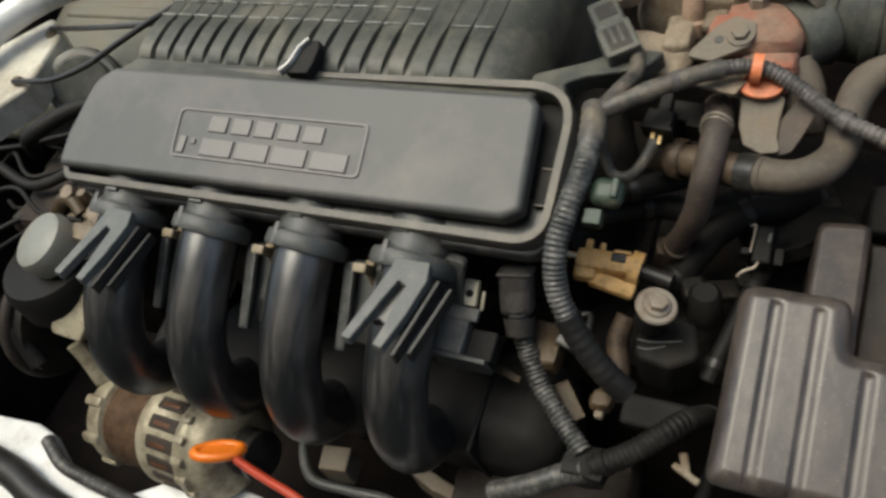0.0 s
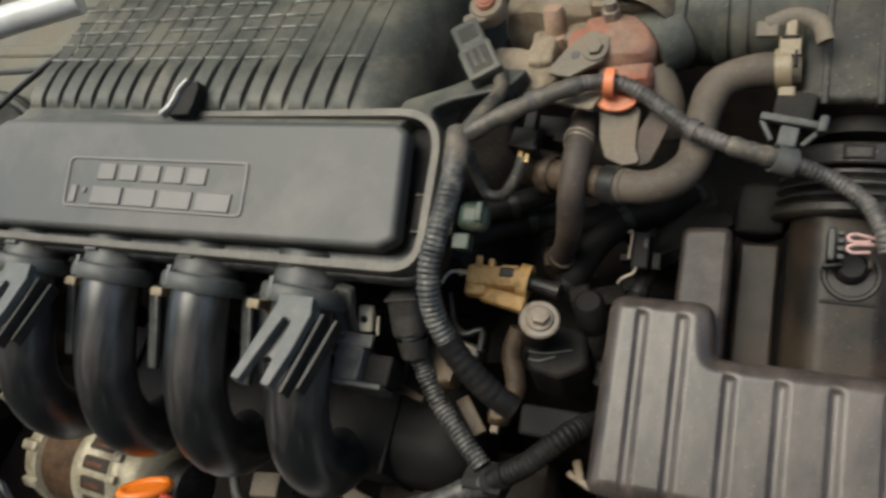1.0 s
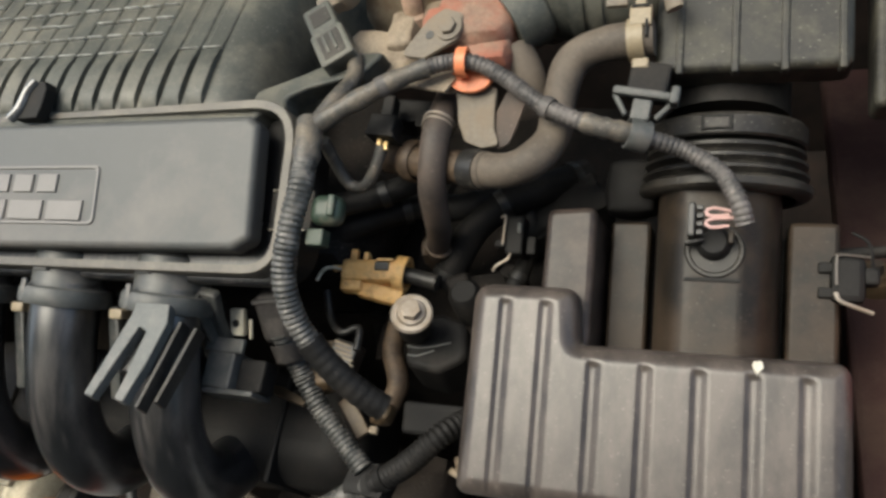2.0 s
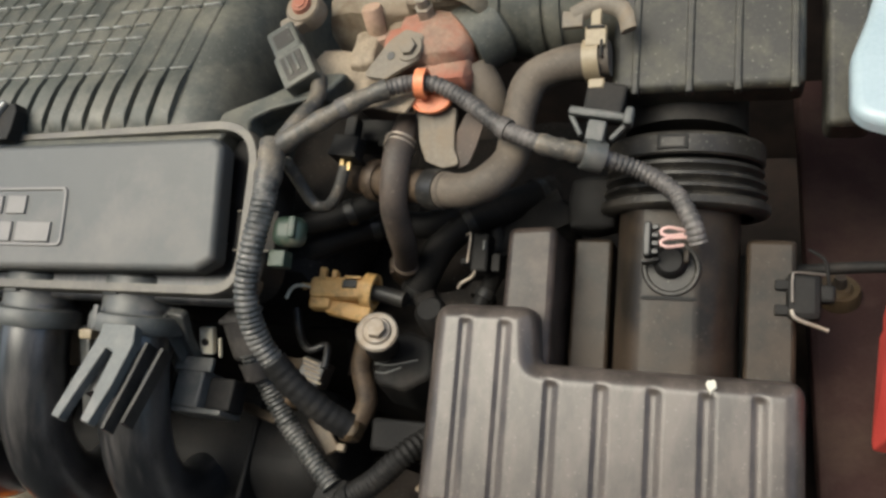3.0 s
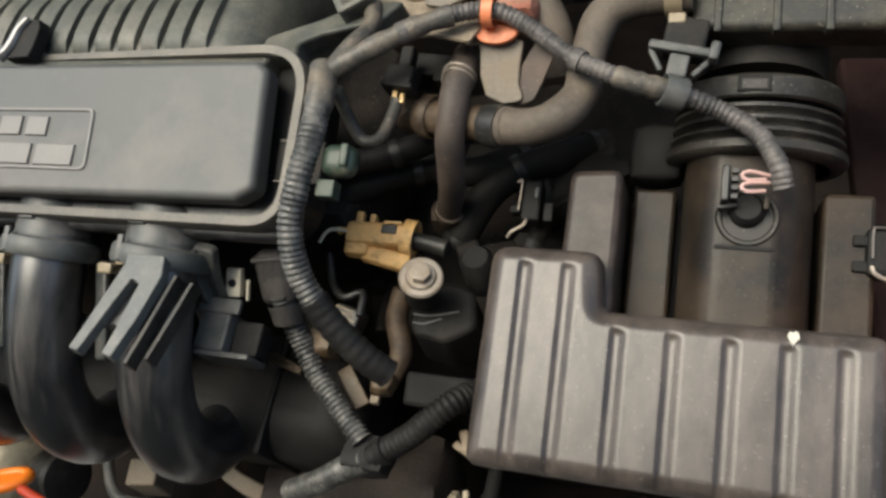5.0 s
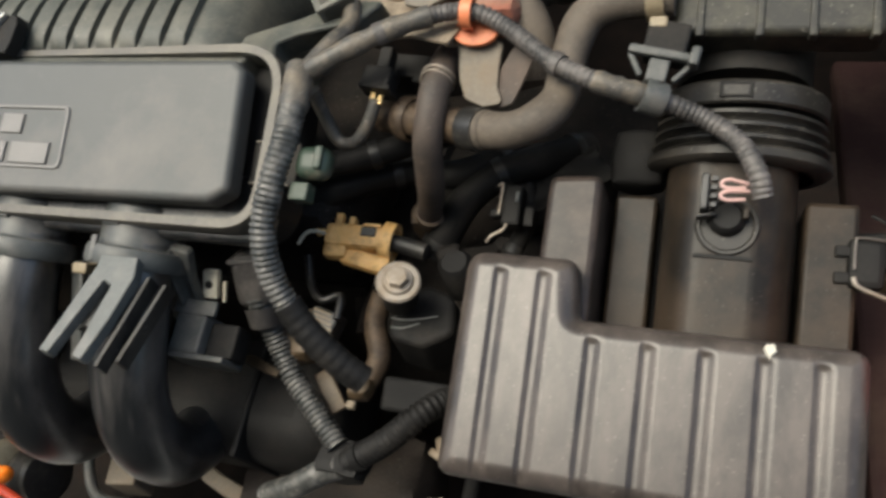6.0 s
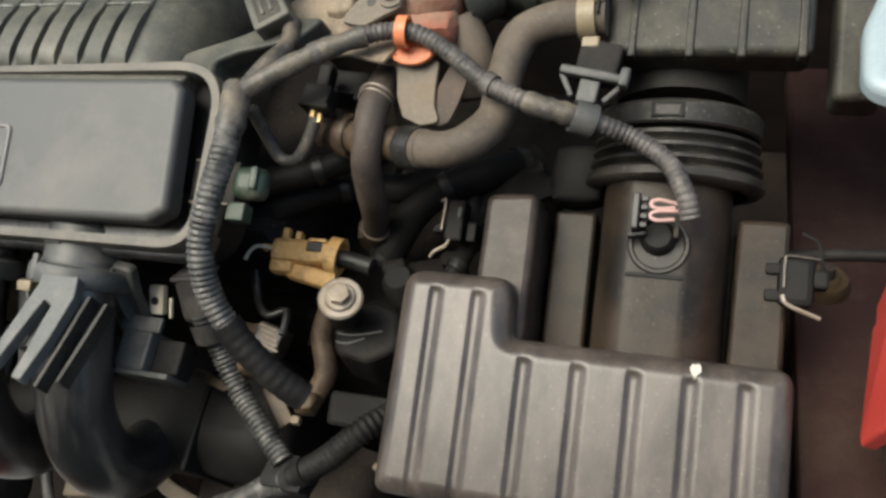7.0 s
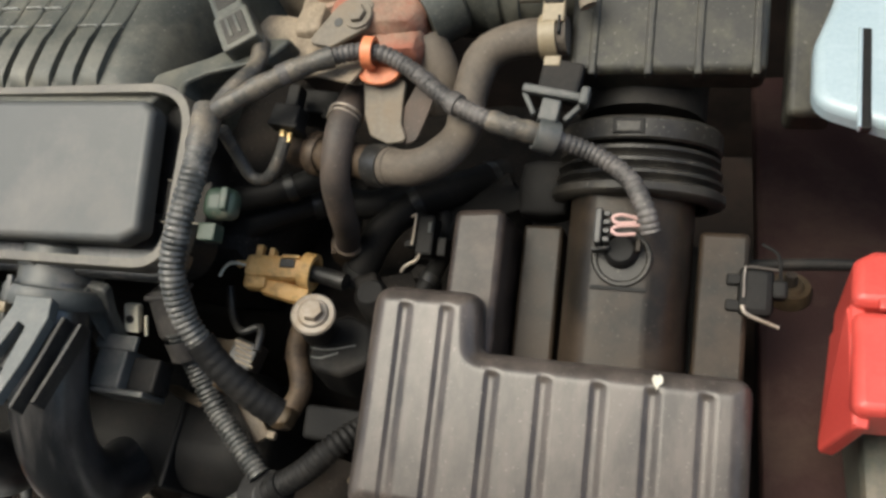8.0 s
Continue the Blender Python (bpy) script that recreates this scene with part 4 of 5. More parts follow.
solo("hose_band", lathe([(0.0105, -0.006), (0.0122, -0.006), (0.0125, 0), (0.0122, 0.006), (0.0105, 0.006)], 24, along((0.094, 0.050, 0.8735), (0.11, 0.045, 0.878))), BLACK, "black band on the water pipe", "hose clamp")
hh = thing("heater_hose", (0.069, 0.04, 0.85), "dusty reddish-brown rubber heater hose hanging down", "hose")
part("hose", tube([(0.066, 0.104, 0.876), (0.070, 0.084, 0.886), (0.071, 0.060, 0.889), (0.069, 0.040, 0.874), (0.065, 0.036, 0.848), (0.057, 0.041, 0.818), (0.046, 0.046, 0.788)], lambda t: 0.0090 - 0.0008 * t, 18), HEATER, hh)
WR = along((0.0702, 0.074, 0.8885), (0.0705, 0.066, 0.889))
for z, w in ((0.0, 0.0009), (0.0040, 0.0007)):
    part("wire_clamp", moved(tube([(0.0096 * math.cos(2 * math.pi * k / 16), 0.0096 * math.sin(2 * math.pi * k / 16), z + 0.0008 * math.sin(2 * math.pi * k / 8)) for k in range(17)], w, 6, step=0.002), WR), STEEL, hh, "thin bare wire clamp")
part("end_clamp", lathe([(0.0080, -0.003), (0.0100, -0.0025), (0.0100, 0.0025), (0.0080, 0.003)], 20, along((0.050, 0.0445, 0.797), (0.046, 0.046, 0.788))), PIPE, hh, "rusty band clamp")
solo("pipe_elbow", lump(0.018, 0.017, 0.022, at(0.045, 0.047, 0.783), 0.002, 60, 6), PIPE, "rusty pipe stub under a hose", "pipe")
bc = thing("hose_clip", (0.189, 0.103, 0.90), "beige plastic clamp round the coolant hose", "hose clamp")
cm = along((0.186, 0.1125, 0.9105), (0.205, 0.113, 0.912))
part("band", lathe([(0.0105, -0.004), (0.0122, -0.004), (0.0122, 0.005), (0.0105, 0.005)], 24, cm), BEIGE, bc)
part("ear", merge(rbox(0.012, 0.012, 0.006, 0.001, at(0.189, 0.118, 0.9225, 22)), rbox(0.006, 0.014, 0.004, 0.001, at(0.189, 0.127, 0.928, 22))), BEIGE, bc)
part("tail", rbox(0.009, 0.006, 0.010, 0.001, at(0.189, 0.100, 0.903, 22)), BEIGE, bc)
part("slot", merge(rbox(0.010, 0.0018, 0.003, 0.0004, at(0.189, 0.1215, 0.9268, 22)), rbox(0.0015, 0.010, 0.003, 0.0004, at(0.1925, 0.110, 0.9215, 22))), DULL, bc, "dark slot of the clamp")

# ---- thermostat housing with rust, bracket, clip ----
th = thing("thermostat_housing", (0.09, 0.14, 0.88), "rust-stained iron thermostat housing", "thermostat housing")
part("body", merge(lump(0.050, 0.038, 0.038, at(0.086, 0.137, 0.905, 10), 0.0024, 60, 16, 0.75), lump(0.030, 0.026, 0.022, at(0.070, 0.130, 0.910, 14), 0.0012, 70, 8, 0.6)), RUST, th)
part("rear_flange", rbox(0.062, 0.012, 0.050, 0.005, at(0.096, 0.162, 0.905, 8)), CAST, th)
part("bleed_screw", merge(hexhead(0.006, 0.012, at(0.082, 0.146, 0.920)), lathe([(0, 0.018), (0.004, 0.018), (0.004, 0.01)], 14, at(0.082, 0.146, 0.920))), STEEL, th)
part("neck", lathe([(0.026, 0), (0.028, 0.004), (0.028, 0.012), (0.024, 0.014), (0.024, 0.03), (0.0, 0.03)], 28, along((0.094, 0.155, 0.915), (0.11, 0.20, 0.93))), CAST, th)
part("flange_lower", lump(0.034, 0.024, 0.022, at(0.094, 0.117, 0.899), 0.0018, 80, 12, 0.5), RUST, th)
part("outlet", tube([(0.108, 0.128, 0.895), (0.117, 0.115, 0.883), (0.120, 0.100, 0.864)], 0.012, 20), HOSE, th, "brown outlet stub")
part("throttle_flange", lathe([(0, 0.012), (0.020, 0.012), (0.023, 0.009), (0.023, -0.012), (0, -0.012)], 32, along((0.112, 0.150, 0.902), (0.135, 0.170, 0.903))), HOUSING, th, "round grey flange")
bk = thing("loom_bracket", (0.065, 0.11, 0.91), "dusty grey steel bracket bolted to the housing", "bracket")
bm0 = at(0.072, 0.118, 0.918, 20, -6, 0)
part("arm", prism(rounded([(-0.029, -0.010), (-0.012, -0.014), (0.010, -0.004), (0.013, 0.012), (0.0, 0.018), (-0.011, 0.012)], 0.004, 3), -0.0015, 0.0015, 0.0008, 2, bm0), STRAP, bk)
part("hole", lathe([(0, 0.0018), (0.0026, 0.0018), (0.003, 0.0014)], 16, bm0 @ at(-0.009, 0.001, 0)), BLACK, bk, "dark hole")
part("plate", prism(rounded([(0.040, 0.083), (0.044, 0.0985), (0.064, 0.109), (0.081, 0.110), (0.084, 0.092), (0.079, 0.079), (0.056, 0.085)], 0.002, 2), 0.9085, 0.9105, 0.0006, 2), TAN, bk, "dusty tan folded plate")
part("tongue", prism(rounded([(-0.012, -0.024), (0.000, -0.035), (0.008, -0.036), (0.008, -0.020)], 0.002, 2), -0.007, -0.005, 0.0006, 2, bm0), TAN, bk)
part("bolt", merge(lathe([(0, 0.002), (0.0085, 0.002), (0.009, 0)], 20, bm0 @ at(0.004, 0.004, 0.001)), hexhead(0.0055, 0.005, bm0 @ at(0.004, 0.004, 0.001))), STRAP, bk, "grey hexagon bolt")
oc = thing("cable_clip", (0.09, 0.09, 0.905), "orange plastic cable clip holding the wiring loom", "cable clip")
part("loop", lathe([(0.0072, -0.003), (0.0090, -0.003), (0.0090, 0.003), (0.0072, 0.003), (0.0072, -0.003)], 24, along((0.089, 0.094, 0.918), (0.100, 0.094, 0.917))), ORANGE, oc)
part("foot", merge(prism([(0.0125 * math.cos(2 * math.pi * k / 24), 0.0080 * math.sin(2 * math.pi * k / 24)) for k in range(24)], -0.002, 0.001, 0.001, 2, at(0.0925, 0.0905, 0.9075, 25)),
                   moved(tube([(0.0118 * math.cos(2 * math.pi * k / 24), 0.0074 * math.sin(2 * math.pi * k / 24), 0.001) for k in range(25)], 0.0012, 8, step=0.002), at(0.0925, 0.0905, 0.9075, 25))), ORANGE, oc)
hg = thing("hose_hanger", (0.095, 0.085, 0.89), "dusty grey-brown rubber hanger under the orange clip", "hanger")
HM = pose(0.095, 0.075, 0.8925, 35)
part("strap", prism(rounded([(-0.0150, 0.0170), (0.0125, 0.0176), (0.0110, 0.0030), (0.0108, -0.0080), (0.0150, -0.0172), (0.0030, -0.0190), (-0.0078, -0.0145), (-0.0118, -0.0030), (-0.0127, 0.0110)], 0.004, 4), -0.003, 0.0, 0.0008, 2, HM), STRAP, hg)
limb = prism(rounded([(0.0030, -0.0182), (0.0135, -0.0188), (0.0200, -0.0165), (0.0250, -0.0060), (0.0305, 0.0075), (0.0325, 0.0170), (0.0245, 0.0235), (0.0165, 0.0120), (0.0092, -0.0005), (0.0050, -0.0090)], 0.004, 3), -0.0055, -0.0032, 0.0006, 2)
for v in limb.verts:
    v.co.z += max(0.0, v.co.x - 0.012) * 0.3
# Same rubber as the strap; the limb's shade is put into a browner colour.
part("back_limb", moved(limb, HM), HEATER, hg, "limb bending up behind, coloured darker for shade")
td = thing("throttle_duct", (0.155, 0.19, 0.88), "dark dusty ringed rubber throttle duct", "duct")
part("hose", tube([(0.105, 0.188, 0.900), (0.14, 0.178, 0.902), (0.175, 0.176, 0.902), (0.205, 0.182, 0.898)], 0.036, 28), HOUSING, td)
for a, b in (((0.128, 0.1805, 0.9015), (0.145, 0.1778, 0.902)), ((0.150, 0.1770, 0.902), (0.165, 0.1763, 0.902)), ((0.161, 0.1765, 0.902), (0.176, 0.1760, 0.902))):
    part("ring", lathe([(0.035, -0.005), (0.0385, -0.0042), (0.0395, 0), (0.0385, 0.0042), (0.035, 0.005)], 34, along(a, b)), HOUSING, td)
solo("duct_bracket", merge(tube([(0.176, 0.128, 0.930), (0.190, 0.134, 0.932), (0.203, 0.130, 0.930), (0.207, 0.118, 0.926)], 0.005, 10, flat=0.5), rbox(0.012, 0.010, 0.004, 0.001, at(0.176, 0.126, 0.929, 20))), STRAP, "bent grey bracket beside the beige clamp", "bracket")
solo("inlet_casting", merge(lump(0.09, 0.08, 0.06, at(0.045, 0.195, 0.892), 0.003, 40, 12, 0.5), rbox(0.016, 0.05, 0.012, 0.004, at(0.058, 0.168, 0.908, 12, 0, -8))), CAST, "dusty beige inlet casting behind the bracket", "casting")
solo("fan_casting", merge(lump(0.052, 0.034, 0.014, at(0.018, 0.130, 0.893, 14, 0, -12), 0.0016, 60, 9, 0.6), lump(0.020, 0.030, 0.018, at(0.034, 0.142, 0.899, 10), 0.0016, 60, 8, 0.6)), TAN, "dusty cream fan-shaped casting lug", "casting")
solo("relay_box", merge(rbox(0.036, 0.016, 0.022, 0.002, at(0.047, 0.094, 0.871, 12, 0, -6)), rbox(0.012, 0.006, 0.018, 0.001, at(0.056, 0.084, 0.872, 12, 0, -6))), DULL, "black relay box behind the loom", "relay")
solo("pipe_stub", lathe([(0, 0.03), (0.006, 0.03), (0.007, 0.028), (0.007, 0.012), (0.009, 0.010), (0.009, 0), (0, 0)], 18, at(0.040, 0.152, 0.895, -14)), CLAY, "small salmon coloured pipe stub", "pipe stub")

# ---- sensor plug on the housing ----
sp = thing("pressure_sensor_plug", (0, 0.118, 0.915), "grey rectangular sensor plug with a window", "sensor plug")
sm = at(-0.004, 0.119, 0.921, 12, -8, 31)
part("body", merge(rbox(0.020, 0.048, 0.014, 0.002, sm), rbox(0.023, 0.026, 0.0155, 0.0015, sm @ at(0, -0.011, 0))), HOUSING, sp)
part("upper_window", rbox(0.013, 0.012, 0.002, 0.0005, sm @ at(0, 0.013, 0.0066)), BELLOWS, sp, "shallow recess")
part("window", merge(rbox(0.015, 0.019, 0.002, 0.0005, sm @ at(0, -0.011, 0.0072))), BELLOWS, sp, "recessed window")
part("prong", merge(*[rbox(0.0022, 0.014, 0.0025, 0.0005, sm @ at(x, -0.010, 0.0078)) for x in (-0.003, 0.0025)]), HOUSING, sp)
part("sensor_head", merge(lathe([(0, 0.006), (0.011, 0.006), (0.0125, 0.004), (0.0125, -0.006), (0, -0.006)], 24, sm @ at(0.020, 0.030, 0)), rbox(0.018, 0.012, 0.010, 0.002, sm @ at(0.010, 0.024, 0))), STRAP, sp)
part("screw", merge(lathe([(0, 0.003), (0.006, 0.003), (0.007, 0)], 18, sm @ at(0.020, 0.030, 0.006)), hexhead(0.0045, 0.004, sm @ at(0.020, 0.030, 0.006))), RUST, sp, "rusty screw")

# ---- wiring looms ----


def loom(name, pts, r, label, ridge=0.0011, pitch=0.0033, taped=(), collars=(), skin=None):
    """A corrugated conduit with taped stretches (given as shares of its points) and short collars."""
    ob = thing(name, pts[len(pts) // 2], label, "wiring loom", "wiring looms of the engine")
    part("conduit", tube(pts, r, 16, ridge=ridge, pitch=pitch), skin or LOOM, ob)
    line = spline(pts, 0.003)
    n = len(line) - 1
    for a, b in taped:
        i, j = int(a * n), int(b * n)
        seg = [line[k] for k in range(i, j + 1, 3)]
        part("tape", tube(seg, lambda t: r + 0.0011 + 0.0005 * math.sin(t * 23 + r * 900), 14, step=0.003), TAPE, ob, "grey wound tape")
    for a in collars:
        i = min(n - 1, int(a * n))
        part("collar", lathe([(r, -0.003), (r + 0.0014, -0.003), (r + 0.0016, 0), (r + 0.0014, 0.003), (r, 0.003)], 18, along(line[i], line[i + 1])), skin or TAPE, ob)
    return ob


loom("main_loom", [(0.000, 0.054, 0.914), (0.003, 0.036, 0.912), (0.003, 0.012, 0.905), (-0.001, -0.010, 0.895), (-0.005, -0.032, 0.879), (-0.002, -0.048, 0.860), (0.008, -0.060, 0.842), (0.019, -0.068, 0.829)], 0.0071,
     "black corrugated wiring loom bending down past the cover", 0.0008, 0.0034, taped=((0.0, 0.22),))
solo("loom_sleeve", tube([(0.0055, -0.0575, 0.8460), (0.012, -0.0635, 0.8365), (0.022, -0.070, 0.826), (0.034, -0.0755, 0.813), (0.044, -0.078, 0.803)], 0.0084, 16, ridge=0.0004, pitch=0.0060), DULL, "black rubber sleeve over the loom's lower end", "loom sleeve")
loom("branch_loom", [(0.002, 0.050, 0.913), (0.022, 0.060, 0.919), (0.050, 0.077, 0.922), (0.075, 0.090, 0.921), (0.094, 0.094, 0.918), (0.113, 0.088, 0.911), (0.138, 0.070, 0.906), (0.164, 0.058, 0.903), (0.192, 0.057, 0.893), (0.214, 0.056, 0.882), (0.232, 0.045, 0.878), (0.242, 0.028, 0.876), (0.246, 0.018, 0.868)], 0.0048,
     "dusty dark corrugated wiring loom crossing to the air filter box", 0.0006, 0.0032, taped=((0.0, 0.29), (0.62, 0.74)), collars=(0.55, 0.17), skin=DUSTY)
loom("manifold_loom", [(-0.040, -0.036, 0.810), (-0.036, -0.046, 0.785), (-0.021, -0.067, 0.766), (-0.002, -0.085, 0.757), (0.017, -0.102, 0.750)], 0.0068, "black corrugated wiring loom from the manifold boot", 0.0013, 0.0034)
# Conduit blacker than the other looms: its shade is put into the skin.
loom("gearbox_loom", [(0.090, -0.040, 0.715), (0.087, -0.055, 0.745), (0.079, -0.070, 0.765), (0.068, -0.084, 0.770), (0.051, -0.098, 0.762), (0.026, -0.110, 0.748)], 0.0074, "black corrugated wiring loom rising beside the gearbox mount, darkened for shade", 0.0013, 0.0036, collars=(0.12, 0.93), skin=DULL)
loom("starter_loom", [(0.022, -0.112, 0.746), (0.005, -0.116, 0.736), (-0.020, -0.122, 0.715), (-0.05, -0.125, 0.69)], 0.0075, "black corrugated wiring loom leading down to the starter", 0.0013, 0.0034)
solo("plug_cable", tube([(0.002, 0.050, 0.913), (0.012, 0.072, 0.915), (0.017, 0.09, 0.912), (0.014, 0.108, 0.914)], 0.0052, 12), TAPE, "taped cable to the sensor plug", "cable")
solo("loom_junction", lump(0.030, 0.022, 0.020, at(0.02, -0.108, 0.742), 0.003, 60), DULL, "taped junction of three looms", "loom junction")
mb = thing("manifold_boot", (-0.04, -0.03, 0.82), "grey-brown rubber boot on a cable", "cable boot")
part("sleeve", merge(rbox(0.023, 0.020, 0.036, 0.006, along((-0.0425, -0.026, 0.815), (-0.0455, -0.008, 0.840)), 3), lathe([(0.0080, -0.010), (0.0098, -0.009), (0.0110, 0.004)], 20, along((-0.0392, -0.040, 0.798), (-0.0425, -0.026, 0.815)))), BOOT, mb)
part("rib", rbox(0.0245, 0.0215, 0.004, 0.002, along((-0.0438, -0.018, 0.826), (-0.0455, -0.008, 0.840))), BOOT, mb)
lc = thing("loom_holder", (0.19, 0.065, 0.89), "black plastic loom holder clamped over the air duct", "loom holder")
hmx = at(0.190, 0.062, 0.894, 22, 8, -6)
part("sleeve", lathe([(0.0070, -0.006), (0.0086, -0.006), (0.0090, -0.005), (0.0090, 0.005), (0.0086, 0.006), (0.0070, 0.006)], 20, along((0.190, 0.0575, 0.8935), (0.205, 0.058, 0.886))), COLLAR, lc)
part("neck", rbox(0.010, 0.012, 0.008, 0.001, hmx @ at(0.0, 0.008, 0.004)), COLLAR, lc)
part("wing", merge(rbox(0.034, 0.005, 0.006, 0.0015, hmx @ at(0, 0.018, 0.004)), rbox(0.005, 0.010, 0.010, 0.0015, hmx @ at(0.016, 0.018, 0.006)), rbox(0.003, 0.014, 0.004, 0.001, hmx @ at(-0.012, 0.011, 0.002, 0, 0, 35)), rbox(0.003, 0.014, 0.004, 0.001, hmx @ at(0.012, 0.011, 0.002, 0, 0, -35))), COLLAR, lc)
part("post", rbox(0.022, 0.02, 0.016, 0.002, hmx @ at(0, 0.030, -0.010)), DULL, lc)

# ---- small connectors ----
gr = thing("green_plug", (0.017, 0.003, 0.89), "dusty green connector clipped to the loom", "connector")
part("body", merge(rbox(0.020, 0.018, 0.014, 0.006, at(0.019, 0.004, 0.893, 22), 4), rbox(0.005, 0.013, 0.004, 0.0015, at(0.024, 0.003, 0.900, 22))), GREEN, gr)
part("clip", rbox(0.011, 0.010, 0.010, 0.001, at(0.013, -0.010, 0.885, 22)), GREEN, gr)
bcn = thing("pin_connector", (0.034, 0.07, 0.89), "black connector with brass pins on a thin cable", "connector")
part("body", merge(rbox(0.018, 0.014, 0.014, 0.002, at(0.0355, 0.0705, 0.889, 15, 0, -8)), rbox(0.008, 0.014, 0.010, 0.0015, at(0.0375, 0.083, 0.893, 15)), rbox(0.020, 0.003, 0.015, 0.001, at(0.0353, 0.0645, 0.887, 15, 0, -8))), DULL, bcn)
part("pin", rbox(0.003, 0.006, 0.003, 0.0006, at(0.033, 0.0615, 0.886, 15)), BRASS, bcn, "brass pin")
part("pin", rbox(0.0028, 0.006, 0.003, 0.0006, at(0.0375, 0.0595, 0.885, 15)), BRASS, bcn, "brass pin")
part("cable", tube([(0.035, 0.060, 0.885), (0.030, 0.050, 0.876), (0.022, 0.042, 0.868), (0.010, 0.044, 0.866), (0.004, 0.050, 0.880), (0.003, 0.052, 0.90)], 0.0038, 10), TAPE, bcn, "thin taped cable")

# ---- yellow solenoid clip, transmission mount bolt ----
yc = thing("solenoid_clip", (0.005, 0.03, 0.79), "amber nylon clip with a square window and black pin", "clip")
ym = at(0.006, 0.022, 0.794, 12, 6, 4)
part("body", merge(rbox(0.044, 0.016, 0.018, 0.004, ym), rbox(0.016, 0.022, 0.012, 0.003, ym @ at(-0.014, -0.004, 0.0)), rbox(0.034, 0.012, 0.010, 0.003, ym @ at(0.006, -0.014, -0.003, 0, 0, -12)),
                  rbox(0.005, 0.010, 0.006, 0.001, ym @ at(-0.014, 0.010, 0.004)), rbox(0.004, 0.006, 0.008, 0.001, ym @ at(-0.004, 0.009, 0.006)), rbox(0.010, 0.006, 0.006, 0.001, ym @ at(-0.024, 0.003, 0.004, 0, 0, 20))), YELLOW, yc)
part("ring", lathe([(0.0095, -0.004), (0.0125, -0.004), (0.0125, 0.004), (0.0095, 0.004), (0.0095, -0.004)], 24, along((0.026, 0.024, 0.791), (0.04, 0.023, 0.789))), YELLOW, yc)
part("window", rbox(0.010, 0.006, 0.002, 0.0005, ym @ at(0.008, 0.002, 0.0095)), BLACK, yc, "dark square window")
part("window_lip", rbox(0.012, 0.002, 0.003, 0.0005, ym @ at(0.010, 0.0065, 0.0095)), YELLOW, yc)
part("pin", tube([(0.022, 0.024, 0.791), (0.036, 0.023, 0.789), (0.052, 0.020, 0.788)], 0.0058, 14), BLACK, yc, "black plug pin")
part("hook_wire", tube([(-0.012, 0.020, 0.800), (-0.0195, 0.0195, 0.803), (-0.0255, 0.0185, 0.804), (-0.0300, 0.0155, 0.802), (-0.0330, 0.0110, 0.799)], 0.0013, 8, step=0.002), CREAM, yc, "bare hook wire")
mt = thing("gearbox_mount", (0.055, -0.02, 0.77), "black mount arm with a big zinc washer bolt", "mount")
wm = at(0.050, -0.017, 0.812, 4, 14, 0)
part("washer", lathe([(0, 0.001), (0.0125, 0.001), (0.0136, 0), (0.0136, -0.002), (0, -0.002)], 36, wm), STEEL, mt, "zinc washer")
part("bolt", merge(lathe([(0, 0.003), (0.0085, 0.003), (0.0098, 0.0008)], 24, wm), hexhead(0.0066, 0.0075, wm @ at(0, 0, 0.001))), STEEL, mt, "flanged hexagon bolt")
part("arm", merge(prism(rounded([(0.036, -0.036), (0.062, -0.040), (0.080, -0.028), (0.074, -0.002), (0.055, 0.004), (0.038, -0.004)], 0.010, 5), 0.74, 0.776, 0.004, 3), lathe([(0.011, -0.025), (0.011, -0.002)], 20, wm)), DULL, mt)
part("edge_wire", tube([(0.037, -0.0232, 0.7762), (0.045, -0.0238, 0.7764), (0.054, -0.0224, 0.7764), (0.0666, -0.0184, 0.7762)], 0.0006, 8), FIN, mt, "bright worn edge")
part("edge_wire", tube([(0.0385, -0.0293, 0.7762), (0.0458, -0.0297, 0.7764), (0.0563, -0.0247, 0.7762)], 0.0006, 8), FIN, mt, "bright worn edge")
part("lower_plate", rbox(0.044, 0.022, 0.03, 0.003, at(0.056, -0.058, 0.736, 20)), DULL, mt)
ob_ = thing("shift_cable_bracket", (0.01, -0.03, 0.74), "brass-stained metal tube and springs beside the mount", "cable bracket")
part("tube", tube([(0.026, -0.006, 0.775), (0.022, -0.022, 0.765), (0.028, -0.042, 0.755), (0.022, -0.058, 0.748)], 0.0075, 14), PIPE, ob_)
part("tube_cap", lump(0.016, 0.015, 0.015, at(0.021, -0.064, 0.752), 0.002, 70, 8, 0.7), OCHRE, ob_)
part("spring_box", rbox(0.020, 0.018, 0.014, 0.002, at(-0.005, -0.034, 0.777, 15, 0, -15)), BLACK, ob_)
for k in range(5):
    part("spring_coil", rbox(0.014, 0.0018, 0.003, 0.0006, at(-0.006 + 0.001 * k, -0.029 - 0.0032 * k, 0.7845 - 0.0008 * k, 15, 0, -15)), CAST, ob_)
part("link", tube([(-0.028, 0.008, 0.79), (-0.020, -0.012, 0.785), (-0.008, -0.022, 0.787), (0.004, -0.018, 0.788), (0.006, -0.034, 0.786)], 0.0028, 10), BLACK, ob_)
part("brass_lump", lump(0.026, 0.034, 0.02, at(-0.024, -0.04, 0.768), 0.003, 50, 7), OCHRE, ob_, "brass-brown casting")
part("strap", rbox(0.011, 0.030, 0.004, 0.001, at(-0.002, -0.066, 0.746, 12, 0, 40)), OCHRE, ob_)
part("screw", rbox(0.006, 0.005, 0.005, 0.001, at(0.024, -0.080, 0.765)), CAST, ob_)
